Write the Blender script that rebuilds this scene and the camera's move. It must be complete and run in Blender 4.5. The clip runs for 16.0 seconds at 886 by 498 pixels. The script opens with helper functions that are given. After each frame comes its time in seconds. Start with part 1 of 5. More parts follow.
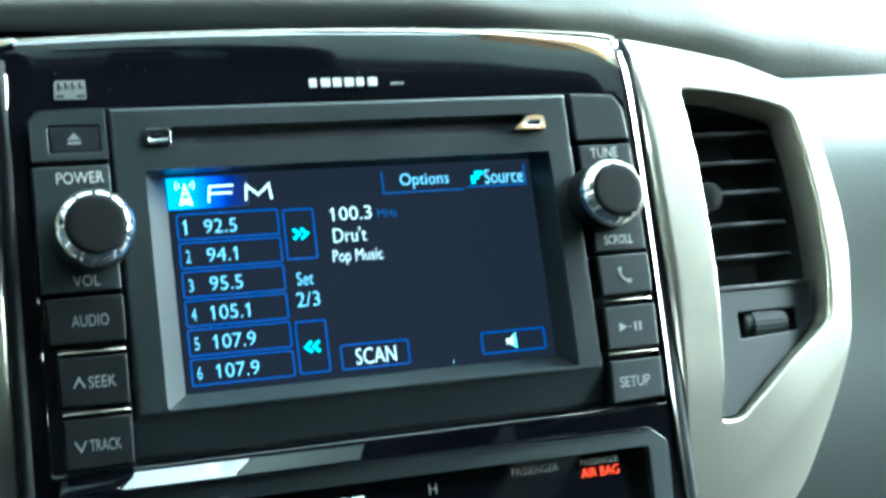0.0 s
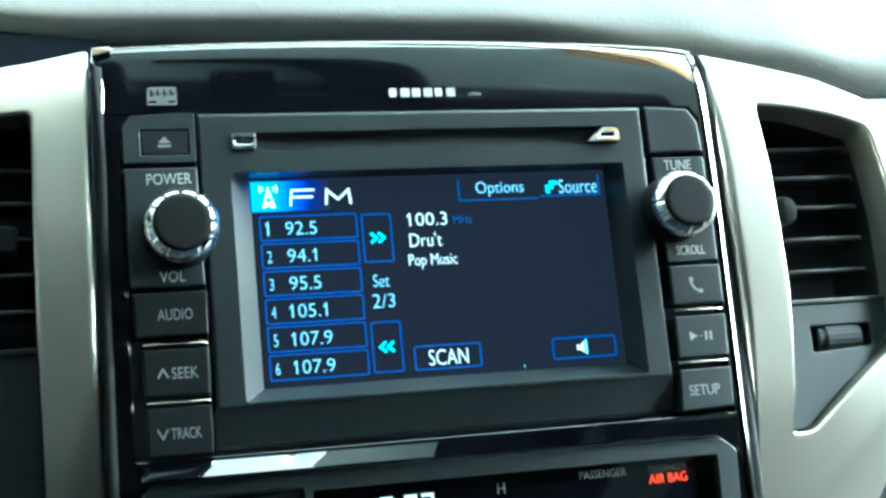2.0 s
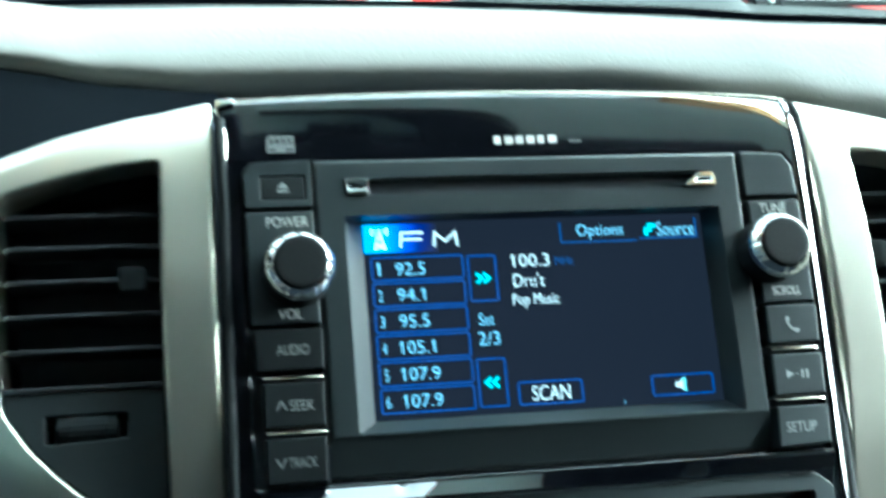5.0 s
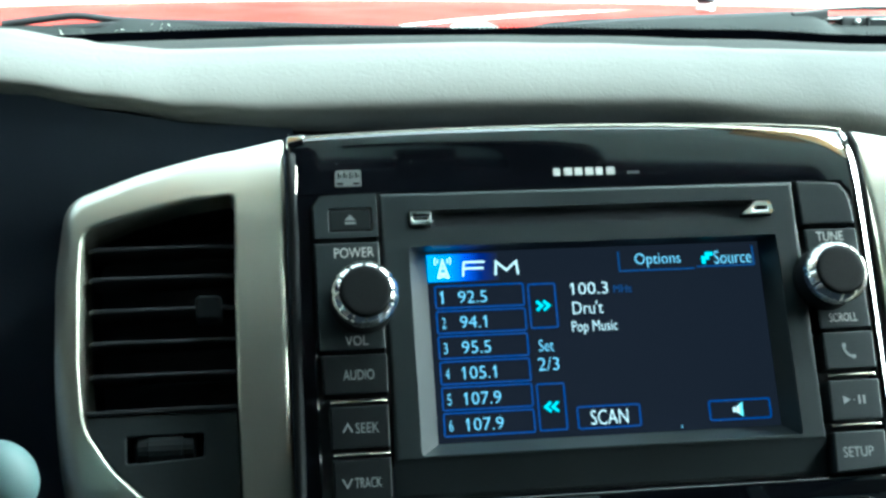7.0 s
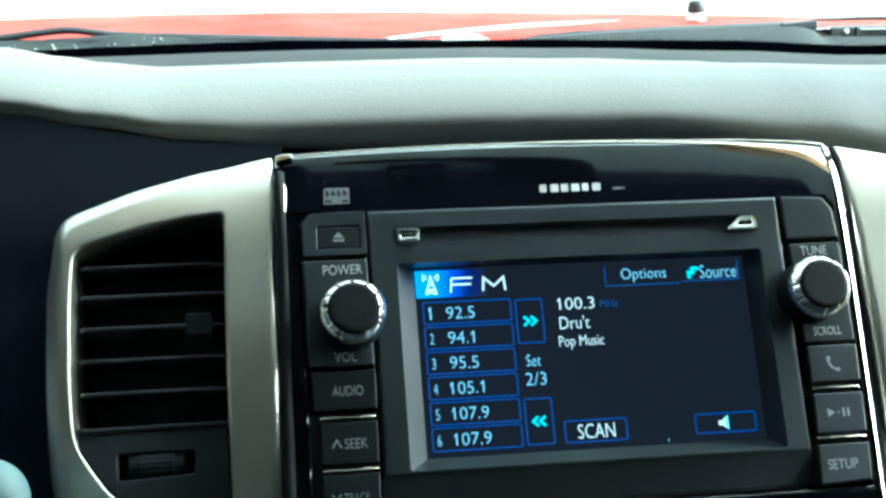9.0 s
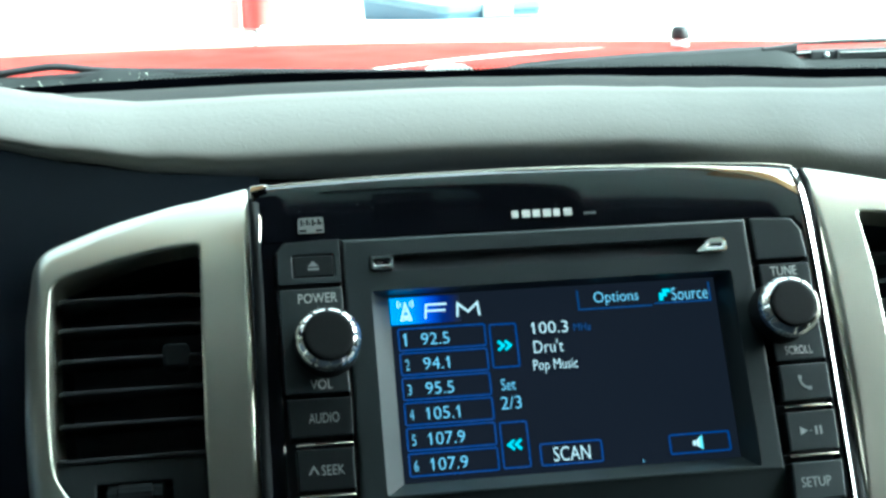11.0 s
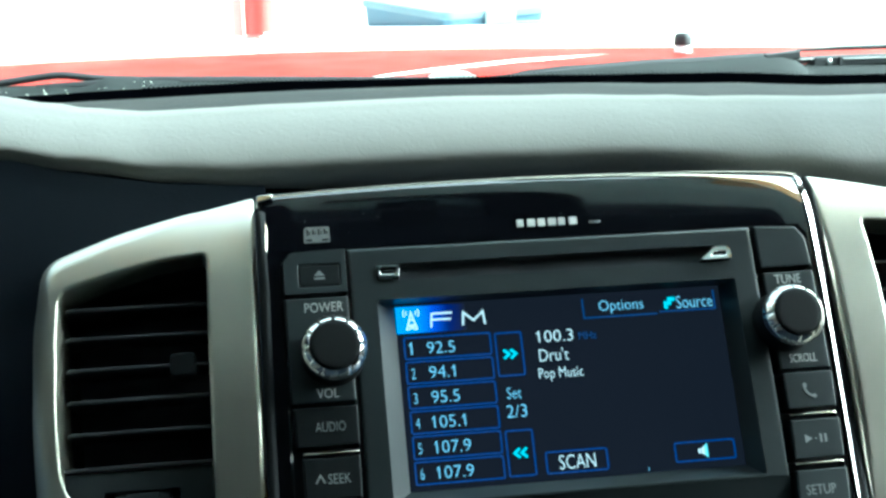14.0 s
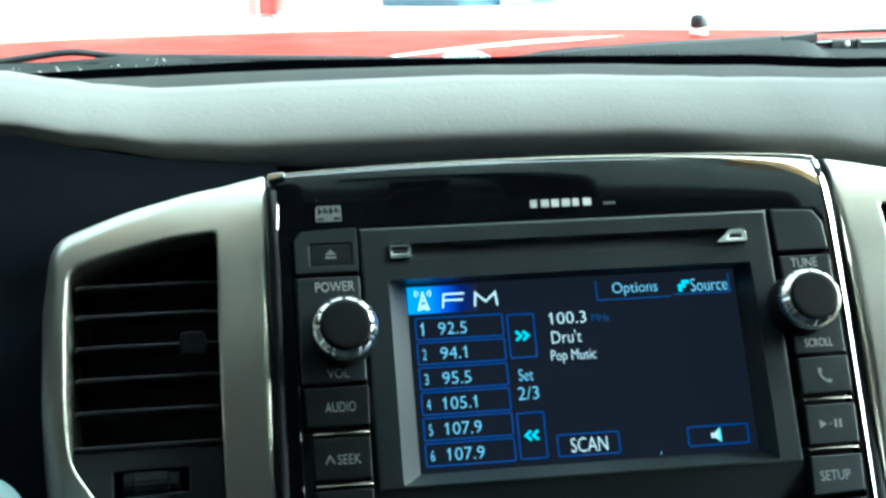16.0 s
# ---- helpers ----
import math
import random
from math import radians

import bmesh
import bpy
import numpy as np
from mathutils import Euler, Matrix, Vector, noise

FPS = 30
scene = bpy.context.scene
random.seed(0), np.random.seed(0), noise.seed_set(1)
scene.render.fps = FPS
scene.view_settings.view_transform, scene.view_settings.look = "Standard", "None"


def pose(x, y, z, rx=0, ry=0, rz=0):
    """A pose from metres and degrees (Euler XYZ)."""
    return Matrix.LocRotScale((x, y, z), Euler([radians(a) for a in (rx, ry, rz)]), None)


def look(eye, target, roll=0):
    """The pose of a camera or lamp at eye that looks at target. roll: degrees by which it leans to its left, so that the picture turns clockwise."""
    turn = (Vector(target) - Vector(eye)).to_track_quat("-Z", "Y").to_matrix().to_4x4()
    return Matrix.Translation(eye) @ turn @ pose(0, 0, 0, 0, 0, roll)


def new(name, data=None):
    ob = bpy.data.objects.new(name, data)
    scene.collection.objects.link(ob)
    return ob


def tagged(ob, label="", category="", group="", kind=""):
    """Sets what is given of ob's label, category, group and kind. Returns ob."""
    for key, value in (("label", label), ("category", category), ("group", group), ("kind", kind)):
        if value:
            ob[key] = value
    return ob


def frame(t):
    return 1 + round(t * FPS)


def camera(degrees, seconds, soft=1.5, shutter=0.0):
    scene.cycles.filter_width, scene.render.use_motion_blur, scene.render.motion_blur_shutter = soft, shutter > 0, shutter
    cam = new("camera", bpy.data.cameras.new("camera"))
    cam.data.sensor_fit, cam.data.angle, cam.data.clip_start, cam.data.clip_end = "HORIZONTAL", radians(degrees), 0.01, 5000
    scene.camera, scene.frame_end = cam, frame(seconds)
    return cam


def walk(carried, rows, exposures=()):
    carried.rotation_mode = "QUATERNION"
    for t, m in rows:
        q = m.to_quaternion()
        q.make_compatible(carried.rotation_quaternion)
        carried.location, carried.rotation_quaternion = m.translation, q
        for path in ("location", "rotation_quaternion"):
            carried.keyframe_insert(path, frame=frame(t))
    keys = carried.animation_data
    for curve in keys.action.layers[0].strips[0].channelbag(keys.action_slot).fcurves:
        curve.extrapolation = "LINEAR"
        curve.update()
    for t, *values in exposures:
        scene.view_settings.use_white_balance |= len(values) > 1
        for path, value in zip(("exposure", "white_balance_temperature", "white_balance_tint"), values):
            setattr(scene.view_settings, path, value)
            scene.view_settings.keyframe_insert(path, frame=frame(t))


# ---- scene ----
cam = camera(37.20, 16.0, soft=2.8, shutter=0.5)

# The stack's face leans back by TILT degrees; its centre stands HEIGHT above the ground.
TILT, HEIGHT = 28.0, 1.10
CAR = pose(0, 0, HEIGHT)
PANEL = pose(0, 0, HEIGHT, -TILT, 0, 0)

# seconds, eye, target (in tenths of metres of the panel's own frame), roll
PATH = [
    (0, (-1.244, -4.022, -0.637), (-0.563, -2.166, -0.333), -7.4),
    (0.3, (-1.208, -3.913, -0.807), (-0.559, -2.056, -0.449), -7.7),
    (0.5, (-1.17, -4.035, -0.703), (-0.561, -2.159, -0.374), -6.9),
    (1, (-1.179, -4.13, -0.815), (-0.609, -2.257, -0.405), -6.4),
    (1.5, (-1.188, -4.132, -0.761), (-0.621, -2.252, -0.379), -6.3),
    (2, (-1.209, -4.138, -0.772), (-0.667, -2.25, -0.395), -5.7),
    (2.5, (-1.242, -4.122, -0.796), (-0.703, -2.236, -0.405), -5.6),
    (3, (-1.239, -4.128, -0.796), (-0.711, -2.239, -0.407), -5.3),
    (3.5, (-1.27, -4.135, -0.778), (-0.751, -2.242, -0.395), -4.9),
    (4, (-1.251, -4.145, -0.77), (-0.735, -2.251, -0.389), -5.0),
    (4.5, (-1.262, -4.143, -0.815), (-0.773, -2.246, -0.408), -5.1),
    (5, (-1.325, -4.304, -0.847), (-0.905, -2.405, -0.381), -5.0),
    (5.2, (-1.314, -4.425, -0.931), (-0.958, -2.531, -0.397), -4.9),
    (7.5, (-1.222, -4.519, -0.857), (-0.95, -2.603, -0.356), -4.1),
    (8, (-1.225, -4.524, -0.868), (-0.951, -2.61, -0.359), -4.1),
    (8.5, (-1.205, -4.547, -0.862), (-0.935, -2.632, -0.35), -4.2),
    (9, (-1.205, -4.566, -0.851), (-0.924, -2.654, -0.334), -4.5),
    (11.5, (-1.124, -4.637, -0.886), (-0.839, -2.739, -0.323), -5.7),
    (12, (-1.144, -4.621, -0.847), (-0.878, -2.712, -0.313), -5.0),
    (12.5, (-1.132, -4.621, -0.889), (-0.858, -2.72, -0.332), -5.3),
    (13, (-1.128, -4.653, -0.877), (-0.853, -2.754, -0.315), -5.5),
    (13.5, (-1.103, -4.658, -0.911), (-0.833, -2.762, -0.332), -5.5),
    (14, (-1.144, -4.653, -0.877), (-0.859, -2.757, -0.309), -5.7),
    (14.5, (-1.122, -4.665, -0.882), (-0.85, -2.768, -0.312), -5.4),
    (15, (-1.129, -4.636, -0.904), (-0.862, -2.739, -0.329), -5.4),
    (15.5, (-1.121, -4.634, -0.844), (-0.868, -2.723, -0.311), -4.9),
    (16, (-1.138, -4.608, -0.869), (-0.873, -2.701, -0.326), -5.0),
]
walk(cam, [(t, PANEL @ look(Vector(eye) / 10, Vector(target) / 10, roll)) for t, eye, target, roll in PATH],
     exposures=[(0.0, 3.93, 5200, -15), (4.5, 3.87, 5200, -15), (7.5, 3.21, 5450, -14), (9.2, 3.23, 5450, -14), (11.5, 2.98, 5400, -14), (16.0, 2.95, 5400, -14)])

# ---- light ----
world = bpy.data.worlds.new("sky")
scene.world = world
world.use_nodes = True
wn = world.node_tree
sky = wn.nodes.new("ShaderNodeTexSky")
sky.sky_type = "NISHITA"
sky.sun_disc = False
sky.sun_elevation, sky.sun_rotation = radians(38), radians(95)
sky.air_density, sky.dust_density, sky.ozone_density = 1.0, 6.0, 1.0
wn.nodes["Background"].inputs["Strength"].default_value = 0.15
pale = wn.nodes.new("ShaderNodeHueSaturation")
pale.inputs["Saturation"].default_value = 0.2
wn.links.new(sky.outputs["Color"], pale.inputs["Color"])
wn.links.new(pale.outputs["Color"], wn.nodes["Background"].inputs["Color"])

sun_lamp = bpy.data.lights.new("sun", "SUN")
sun_lamp.energy, sun_lamp.angle, sun_lamp.color = 2.3, radians(10), (1.0, 0.98, 0.95)
sun = new("sun", sun_lamp)
SUN_FROM = Vector((math.sin(radians(95)) * math.cos(radians(38)), math.cos(radians(95)) * math.cos(radians(38)), math.sin(radians(38))))
sun.matrix_world = look(SUN_FROM * 30, (0, 0, 0))


# ---- materials ----
SCREEN = 0.17  # how bright the screens are beside the daylight


def material(name, colour, rough=0.5, metal=0.0, coat=0.0, grain=0.0, grain_size=900.0, stain=0.0, stain_size=12.0, spec=0.5, emit=None, emit_strength=0.0):
    """A plain surface with colour stains (large scale) and a bump grain (small scale)."""
    m = bpy.data.materials.new(name)
    m.use_nodes = True
    nt = m.node_tree
    b = nt.nodes["Principled BSDF"]
    b.inputs["Base Color"].default_value = (*colour, 1)
    b.inputs["Roughness"].default_value = rough
    b.inputs["Metallic"].default_value = metal
    b.inputs["Coat Weight"].default_value = coat
    b.inputs["Coat Roughness"].default_value = 0.03
    b.inputs["Specular IOR Level"].default_value = spec
    if emit:
        b.inputs["Emission Color"].default_value = (*emit, 1)
        b.inputs["Emission Strength"].default_value = emit_strength * SCREEN
    co = nt.nodes.new("ShaderNodeTexCoord")
    if stain:
        n = nt.nodes.new("ShaderNodeTexNoise")
        n.inputs["Scale"].default_value = stain_size
        n.inputs["Detail"].default_value = 4
        r = nt.nodes.new("ShaderNodeMapRange")
        r.inputs["From Min"].default_value, r.inputs["From Max"].default_value = 0.3, 0.7
        r.inputs["To Min"].default_value, r.inputs["To Max"].default_value = 1 - stain, 1 + stain
        x = nt.nodes.new("ShaderNodeMix")
        x.data_type, x.blend_type = "RGBA", "MULTIPLY"
        x.inputs["Factor"].default_value = 1.0
        x.inputs["A"].default_value = (*colour, 1)
        nt.links.new(co.outputs["Object"], n.inputs["Vector"])
        nt.links.new(n.outputs["Fac"], r.inputs["Value"])
        nt.links.new(r.outputs["Result"], x.inputs["B"])
        nt.links.new(x.outputs["Result"], b.inputs["Base Color"])
        q = nt.nodes.new("ShaderNodeMapRange")
        q.inputs["From Min"].default_value, q.inputs["From Max"].default_value = 0.3, 0.7
        q.inputs["To Min"].default_value, q.inputs["To Max"].default_value = rough * 0.9, min(1, rough * 1.12)
        nt.links.new(n.outputs["Fac"], q.inputs["Value"])
        nt.links.new(q.outputs["Result"], b.inputs["Roughness"])
    if grain:
        n = nt.nodes.new("ShaderNodeTexNoise")
        n.inputs["Scale"].default_value = grain_size
        n.inputs["Detail"].default_value = 2
        u = nt.nodes.new("ShaderNodeBump")
        u.inputs["Strength"].default_value = grain
        u.inputs["Distance"].default_value = 0.0003
        nt.links.new(co.outputs["Object"], n.inputs["Vector"])
        nt.links.new(n.outputs["Fac"], u.inputs["Height"])
        nt.links.new(u.outputs["Normal"], b.inputs["Normal"])
    return m


def vinyl(name, colour, rough, relief):
    """Padded dashboard skin: leather-like creases running across, over a fine grain."""
    m = material(name, colour, rough, stain=0.06, stain_size=9, spec=0.18)
    nt = m.node_tree
    b = nt.nodes["Principled BSDF"]
    co = nt.nodes.new("ShaderNodeTexCoord")
    mp = nt.nodes.new("ShaderNodeMapping")
    mp.inputs["Scale"].default_value = (0.85, 0.6, 0.75)
    mp.inputs["Rotation"].default_value = (0, 0, radians(24))
    nt.links.new(co.outputs["Object"], mp.inputs["Vector"])
    w = nt.nodes.new("ShaderNodeTexNoise")
    w.inputs["Scale"].default_value, w.inputs["Detail"].default_value, w.inputs["Distortion"].default_value = 330, 3, 1.0
    v = nt.nodes.new("ShaderNodeTexVoronoi")
    v.feature, v.inputs["Scale"].default_value = "DISTANCE_TO_EDGE", 700
    add = nt.nodes.new("ShaderNodeMath")
    add.operation = "MULTIPLY_ADD"
    add.inputs[1].default_value = 0.35
    u = nt.nodes.new("ShaderNodeBump")
    u.inputs["Strength"].default_value, u.inputs["Distance"].default_value = relief, 0.0006
    nt.links.new(mp.outputs["Vector"], w.inputs["Vector"])
    nt.links.new(mp.outputs["Vector"], v.inputs["Vector"])
    nt.links.new(v.outputs["Distance"], add.inputs[0])
    nt.links.new(w.outputs["Fac"], add.inputs[2])
    nt.links.new(add.outputs["Value"], u.inputs["Height"])
    nt.links.new(u.outputs["Normal"], b.inputs["Normal"])
    return m


def glow(name, colour, strength):
    m = bpy.data.materials.new(name)
    m.use_nodes = True
    nt = m.node_tree
    b = nt.nodes["Principled BSDF"]
    b.inputs["Base Color"].default_value = (0.004, 0.004, 0.005, 1)
    b.inputs["Roughness"].default_value = 0.35
    b.inputs["Emission Color"].default_value = (*colour, 1)
    b.inputs["Emission Strength"].default_value = strength * SCREEN
    return m


def glow_fade(name, stops, strength):
    """A lit screen patch whose colour runs along x through stops of (x, colour)."""
    m = glow(name, stops[0][1], strength)
    nt = m.node_tree
    co = nt.nodes.new("ShaderNodeTexCoord")
    sp = nt.nodes.new("ShaderNodeSeparateXYZ")
    r = nt.nodes.new("ShaderNodeMapRange")
    x0, x1 = stops[0][0], stops[-1][0]
    r.inputs["From Min"].default_value, r.inputs["From Max"].default_value = x0, x1
    ramp = nt.nodes.new("ShaderNodeValToRGB")
    bar = ramp.color_ramp.elements
    while len(bar) < len(stops):
        bar.new(0.5)
    for e, (x, colour) in zip(bar, stops):
        e.position, e.color = (x - x0) / (x1 - x0), (*colour, 1)
    nt.links.new(co.outputs["Object"], sp.inputs["Vector"])
    nt.links.new(sp.outputs["X"], r.inputs["Value"])
    nt.links.new(r.outputs["Result"], ramp.inputs["Fac"])
    nt.links.new(ramp.outputs["Color"], nt.nodes["Principled BSDF"].inputs["Emission Color"])
    return m


def window_glass(name, gloss):
    m = bpy.data.materials.new(name)
    m.use_nodes = True
    nt = m.node_tree
    nt.nodes.remove(nt.nodes["Principled BSDF"])
    t, g, x = (nt.nodes.new(k) for k in ("ShaderNodeBsdfTransparent", "ShaderNodeBsdfGlossy", "ShaderNodeMixShader"))
    t.inputs["Color"].default_value = (0.9, 0.96, 0.94, 1)
    g.inputs["Roughness"].default_value = 0.0
    x.inputs["Fac"].default_value = gloss
    nt.links.new(t.outputs[0], x.inputs[1])
    nt.links.new(g.outputs[0], x.inputs[2])
    nt.links.new(x.outputs[0], nt.nodes["Material Output"].inputs["Surface"])
    return m


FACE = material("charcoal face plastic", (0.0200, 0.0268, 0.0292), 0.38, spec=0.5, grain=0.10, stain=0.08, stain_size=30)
# For the left-hand keys: their shade is put into this darker colour.
BUTTON = material("shaded charcoal key plastic", (0.0065, 0.0090, 0.0105), 0.5, spec=0.25, grain=0.10, stain=0.08, stain_size=60)
KNOB = material("soft black knob rubber", (0.009, 0.0105, 0.0118), 0.7, spec=0.2, grain=0.15)
GLOSS = material("piano black lacquer", (0.0022, 0.0027, 0.0042), 0.045, spec=1.0, coat=1.0)
GLOSS.node_tree.nodes["Principled BSDF"].inputs["IOR"].default_value = 1.75
RING = material("polished chrome", (0.90, 0.89, 0.86), 0.09, metal=1.0)
CHROME = material("chrome", (0.82, 0.82, 0.80), 0.06, metal=1.0)
# Chrome whose warm, dimmer reflections are put into its base colour.
EDGING = material("chrome tinted for warm reflections", (0.62, 0.57, 0.47), 0.11, metal=1.0, grain=0.02)
SATIN = material("satin silver paint", (0.665, 0.650, 0.560), 0.33, metal=0.9, grain=0.012, grain_size=1800, stain=0.03, stain_size=20)
VENT = material("dark grey vent plastic", (0.0185, 0.0235, 0.0258), 0.6, spec=0.3, grain=0.2)
SLAT = material("dark grey slat plastic", (0.019, 0.020, 0.023), 0.55, spec=0.35, grain=0.15)
TAB = material("black control plastic", (0.016, 0.019, 0.021), 0.7, spec=0.15, grain=0.1)
DARK = material("black grained plastic", (0.033, 0.042, 0.058), 0.9, spec=0.15, grain=0.4, stain=0.1)
CAVITY = material("dark grey moulded plastic", (0.075, 0.082, 0.095), 0.7)
INK = material("grey-white printed ink", (0.27, 0.29, 0.29), 0.55)
INK_DIM = material("faint grey printed ink", (0.14, 0.15, 0.15), 0.55)
# Silver for the mark; elsewhere label ink brightened to offset shade.
INK_BRIGHT = material("silver ink, also for shaded labels", (0.62, 0.63, 0.61), 0.45)
PAD = vinyl("grey padded vinyl", (0.095, 0.095, 0.087), 0.6, 0.40)
SHELF = material("dark grey dash shelf plastic", (0.0085, 0.0098, 0.0095), 0.85, spec=0.15, grain=0.4, stain=0.12)
LOWER = vinyl("grey lower dash vinyl", (0.13, 0.142, 0.142), 0.6, 0.10)
PALE = material("pale grey stalk plastic", (0.105, 0.165, 0.168), 0.55, grain=0.1)
RED = material("red car paint", (0.23, 0.009, 0.005), 0.5, coat=0.0, spec=0.05, stain=0.03)
RUBBER = material("black rubber", (0.012, 0.012, 0.013), 0.6, grain=0.3, stain=0.2, stain_size=40)
COWL = material("weathered grey cowl plastic", (0.0095, 0.011, 0.0105), 0.75, spec=0.2, grain=0.6, grain_size=300, stain=0.45, stain_size=90)
LITTER = material("dry leaf bits", (0.24, 0.25, 0.21), 0.8)
FRIT = material("black ceramic frit", (0.005, 0.0062, 0.010), 1.0, spec=0.02)
GLASS = window_glass("windscreen glass", 0.04)
HEADLINER = material("pale grey headliner cloth", (0.62, 0.80, 0.79), 0.9, grain=0.5, grain_size=500, stain=0.05)
VISOR = material("beige visor cloth", (0.66, 0.48, 0.26), 0.9, grain=0.5, grain_size=500, stain=0.05)
ROOF_MASK = material("dark blue-grey reflection mask", (0.012, 0.016, 0.028), 0.9, grain=0.4, stain=0.06)
CONSOLE = material("black console plastic", (0.008, 0.009, 0.012), 0.8, spec=0.2, grain=0.3, stain=0.06)
TRIM_GREY = material("grey cabin trim", (0.075, 0.072, 0.066), 0.7, grain=0.3, stain=0.1)
CONCRETE = material("pale concrete", (0.58, 0.57, 0.54), 0.85, grain=0.4, grain_size=60, stain=0.12, stain_size=0.6)
BACKDROP = material("warm cream backdrop", (0.80, 0.74, 0.60), 0.9, grain=0.4, grain_size=80, stain=0.08, stain_size=0.8)
BLUE_TUB = material("blue plastic bin", (0.075, 0.13, 0.18), 0.45, grain=0.15, stain=0.06)
BLUE_LID = material("pale blue lid plastic", (0.13, 0.19, 0.22), 0.45, grain=0.15, stain=0.06)
LATCH = material("pale latch plastic", (0.30, 0.33, 0.31), 0.5, stain=0.05)
WHITE = material("white paint and blown-out white", (0.78, 0.82, 0.80), 0.5, stain=0.03)
POST_PINK = material("pale red edge rail", (0.50, 0.24, 0.22), 0.5, stain=0.05)
POST_RED = material("red painted steel", (0.55, 0.045, 0.035), 0.4, stain=0.06)
STEEL = material("galvanised steel", (0.55, 0.55, 0.54), 0.4, metal=0.9, stain=0.1)

LIT_WHITE = glow("lit white glyph", (0.72, 0.91, 1.0), 0.9)
LIT_PALE = glow("lit pale blue glyph", (0.28, 0.68, 1.0), 0.85)
LIT_CYAN = glow("lit cyan glyph", (0.06, 0.75, 0.95), 0.85)
LIT_ICE = glow("lit ice blue glyph", (0.25, 0.85, 1.0), 0.9)
LIT_BLUE = glow("lit blue outline", (0.004, 0.06, 0.30), 0.75)
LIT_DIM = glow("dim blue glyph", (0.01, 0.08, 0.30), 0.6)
LIT_RED = glow("lit red glyph", (1.0, 0.06, 0.02), 1.1)
LIT_CLOCK = glow("lit clock digit", (0.75, 0.95, 0.92), 0.8)
FM_FADE = glow_fade("lit blue header", ((-0.0634, (0.0, 0.36, 1.0)), (-0.0560, (0.0, 0.30, 1.0)), (-0.0495, (0.0, 0.085, 0.70)), (-0.0440, (0.0, 0.014, 0.16)), (-0.0375, (0.010, 0.014, 0.030))), 0.9)
LCD = material("dark lit screen", (0.002, 0.002, 0.003), 0.16, spec=0.08, emit=(0.15, 0.195, 0.33), emit_strength=0.050)


# ---- building helpers ----
def thing(name, label, category, m=None, group="", kind=""):
    ob = new(name)
    ob.empty_display_size = 0.02
    ob.matrix_world = PANEL if m is None else m
    return tagged(ob, label, category, group, kind)


def part(name, bm, mat, parent, label="", smooth=32):
    """Links a bmesh as one mesh object under a thing or part."""
    me = bpy.data.meshes.new(name)
    bmesh.ops.recalc_face_normals(bm, faces=bm.faces)
    bm.to_mesh(me)
    bm.free()
    me.materials.append(mat)
    me.shade_smooth()
    me.set_sharp_from_angle(angle=radians(smooth))
    ob = new(name, me)
    if smooth <= 50:
        ob.modifiers.new("weighted", "WEIGHTED_NORMAL").keep_sharp = True
    if parent is not None:
        ob.parent = parent
    return tagged(ob, label)


def arc(cx, cz, r, a0, a1, n):
    return [(cx + r * math.cos(radians(a0 + (a1 - a0) * i / n)), cz + r * math.sin(radians(a0 + (a1 - a0) * i / n))) for i in range(n + 1)]


def soften(pts, r, n=4):
    """A closed outline with its corners rounded; r is one radius or one for each corner."""
    out = []
    k = len(pts)
    for i, p in enumerate(pts):
        rad = r[i] if isinstance(r, (list, tuple)) else r
        p = Vector(p)
        a, b = Vector(pts[i - 1]) - p, Vector(pts[(i + 1) % k]) - p
        d = min(rad, a.length * 0.45, b.length * 0.45)
        if d < 1e-5:
            out.append(tuple(p))
            continue
        s, e = p + a.normalized() * d, p + b.normalized() * d
        for j in range(n + 1):
            u = j / n
            out.append(tuple(s * (1 - u) ** 2 + p * 2 * u * (1 - u) + e * u * u))
    return out


def rect(x0, z0, x1, z1, r=0.0, n=4):
    return soften([(x0, z0), (x1, z0), (x1, z1), (x0, z1)], r, n) if r else [(x0, z0), (x1, z0), (x1, z1), (x0, z1)]


def plate(outer, y0, y1, holes=(), bevel=0.0, segments=2, bm=None, outer_bevel=0.0):
    """A slab with its front at y0 and its back at y1, bounded by an outline in x and z, with holes; front edges bevelled."""
    own = bm is None
    if own:
        bm = bmesh.new()
    edges = []
    for loop in (outer, *holes):
        vs = [bm.verts.new((x, y0, z)) for x, z in loop]
        edges += [bm.edges.new((vs[i], vs[(i + 1) % len(vs)])) for i in range(len(vs))]
    if holes:
        made = bmesh.ops.triangle_fill(bm, use_beauty=True, use_dissolve=False, edges=edges, normal=(0, -1, 0))
        caps = [f for f in made["geom"] if isinstance(f, bmesh.types.BMFace)]
    else:
        caps = [bm.faces.new(vs)]
    ext = bmesh.ops.extrude_face_region(bm, geom=caps, use_keep_orig=True)
    moved = [v for v in ext["geom"] if isinstance(v, bmesh.types.BMVert)]
    bmesh.ops.translate(bm, vec=(0, y1 - y0, 0), verts=moved)
    rim, edges = (edges[:len(outer)], edges[len(outer):]) if outer_bevel else ([], edges)
    if rim:
        bmesh.ops.bevel(bm, geom=rim, offset=outer_bevel, segments=7, profile=0.5, affect="EDGES", clamp_overlap=True)
    if bevel:
        live = [e for e in edges if e.is_valid]
        bmesh.ops.bevel(bm, geom=live, offset=bevel, segments=segments, profile=0.5, affect="EDGES", clamp_overlap=True)
    return bm


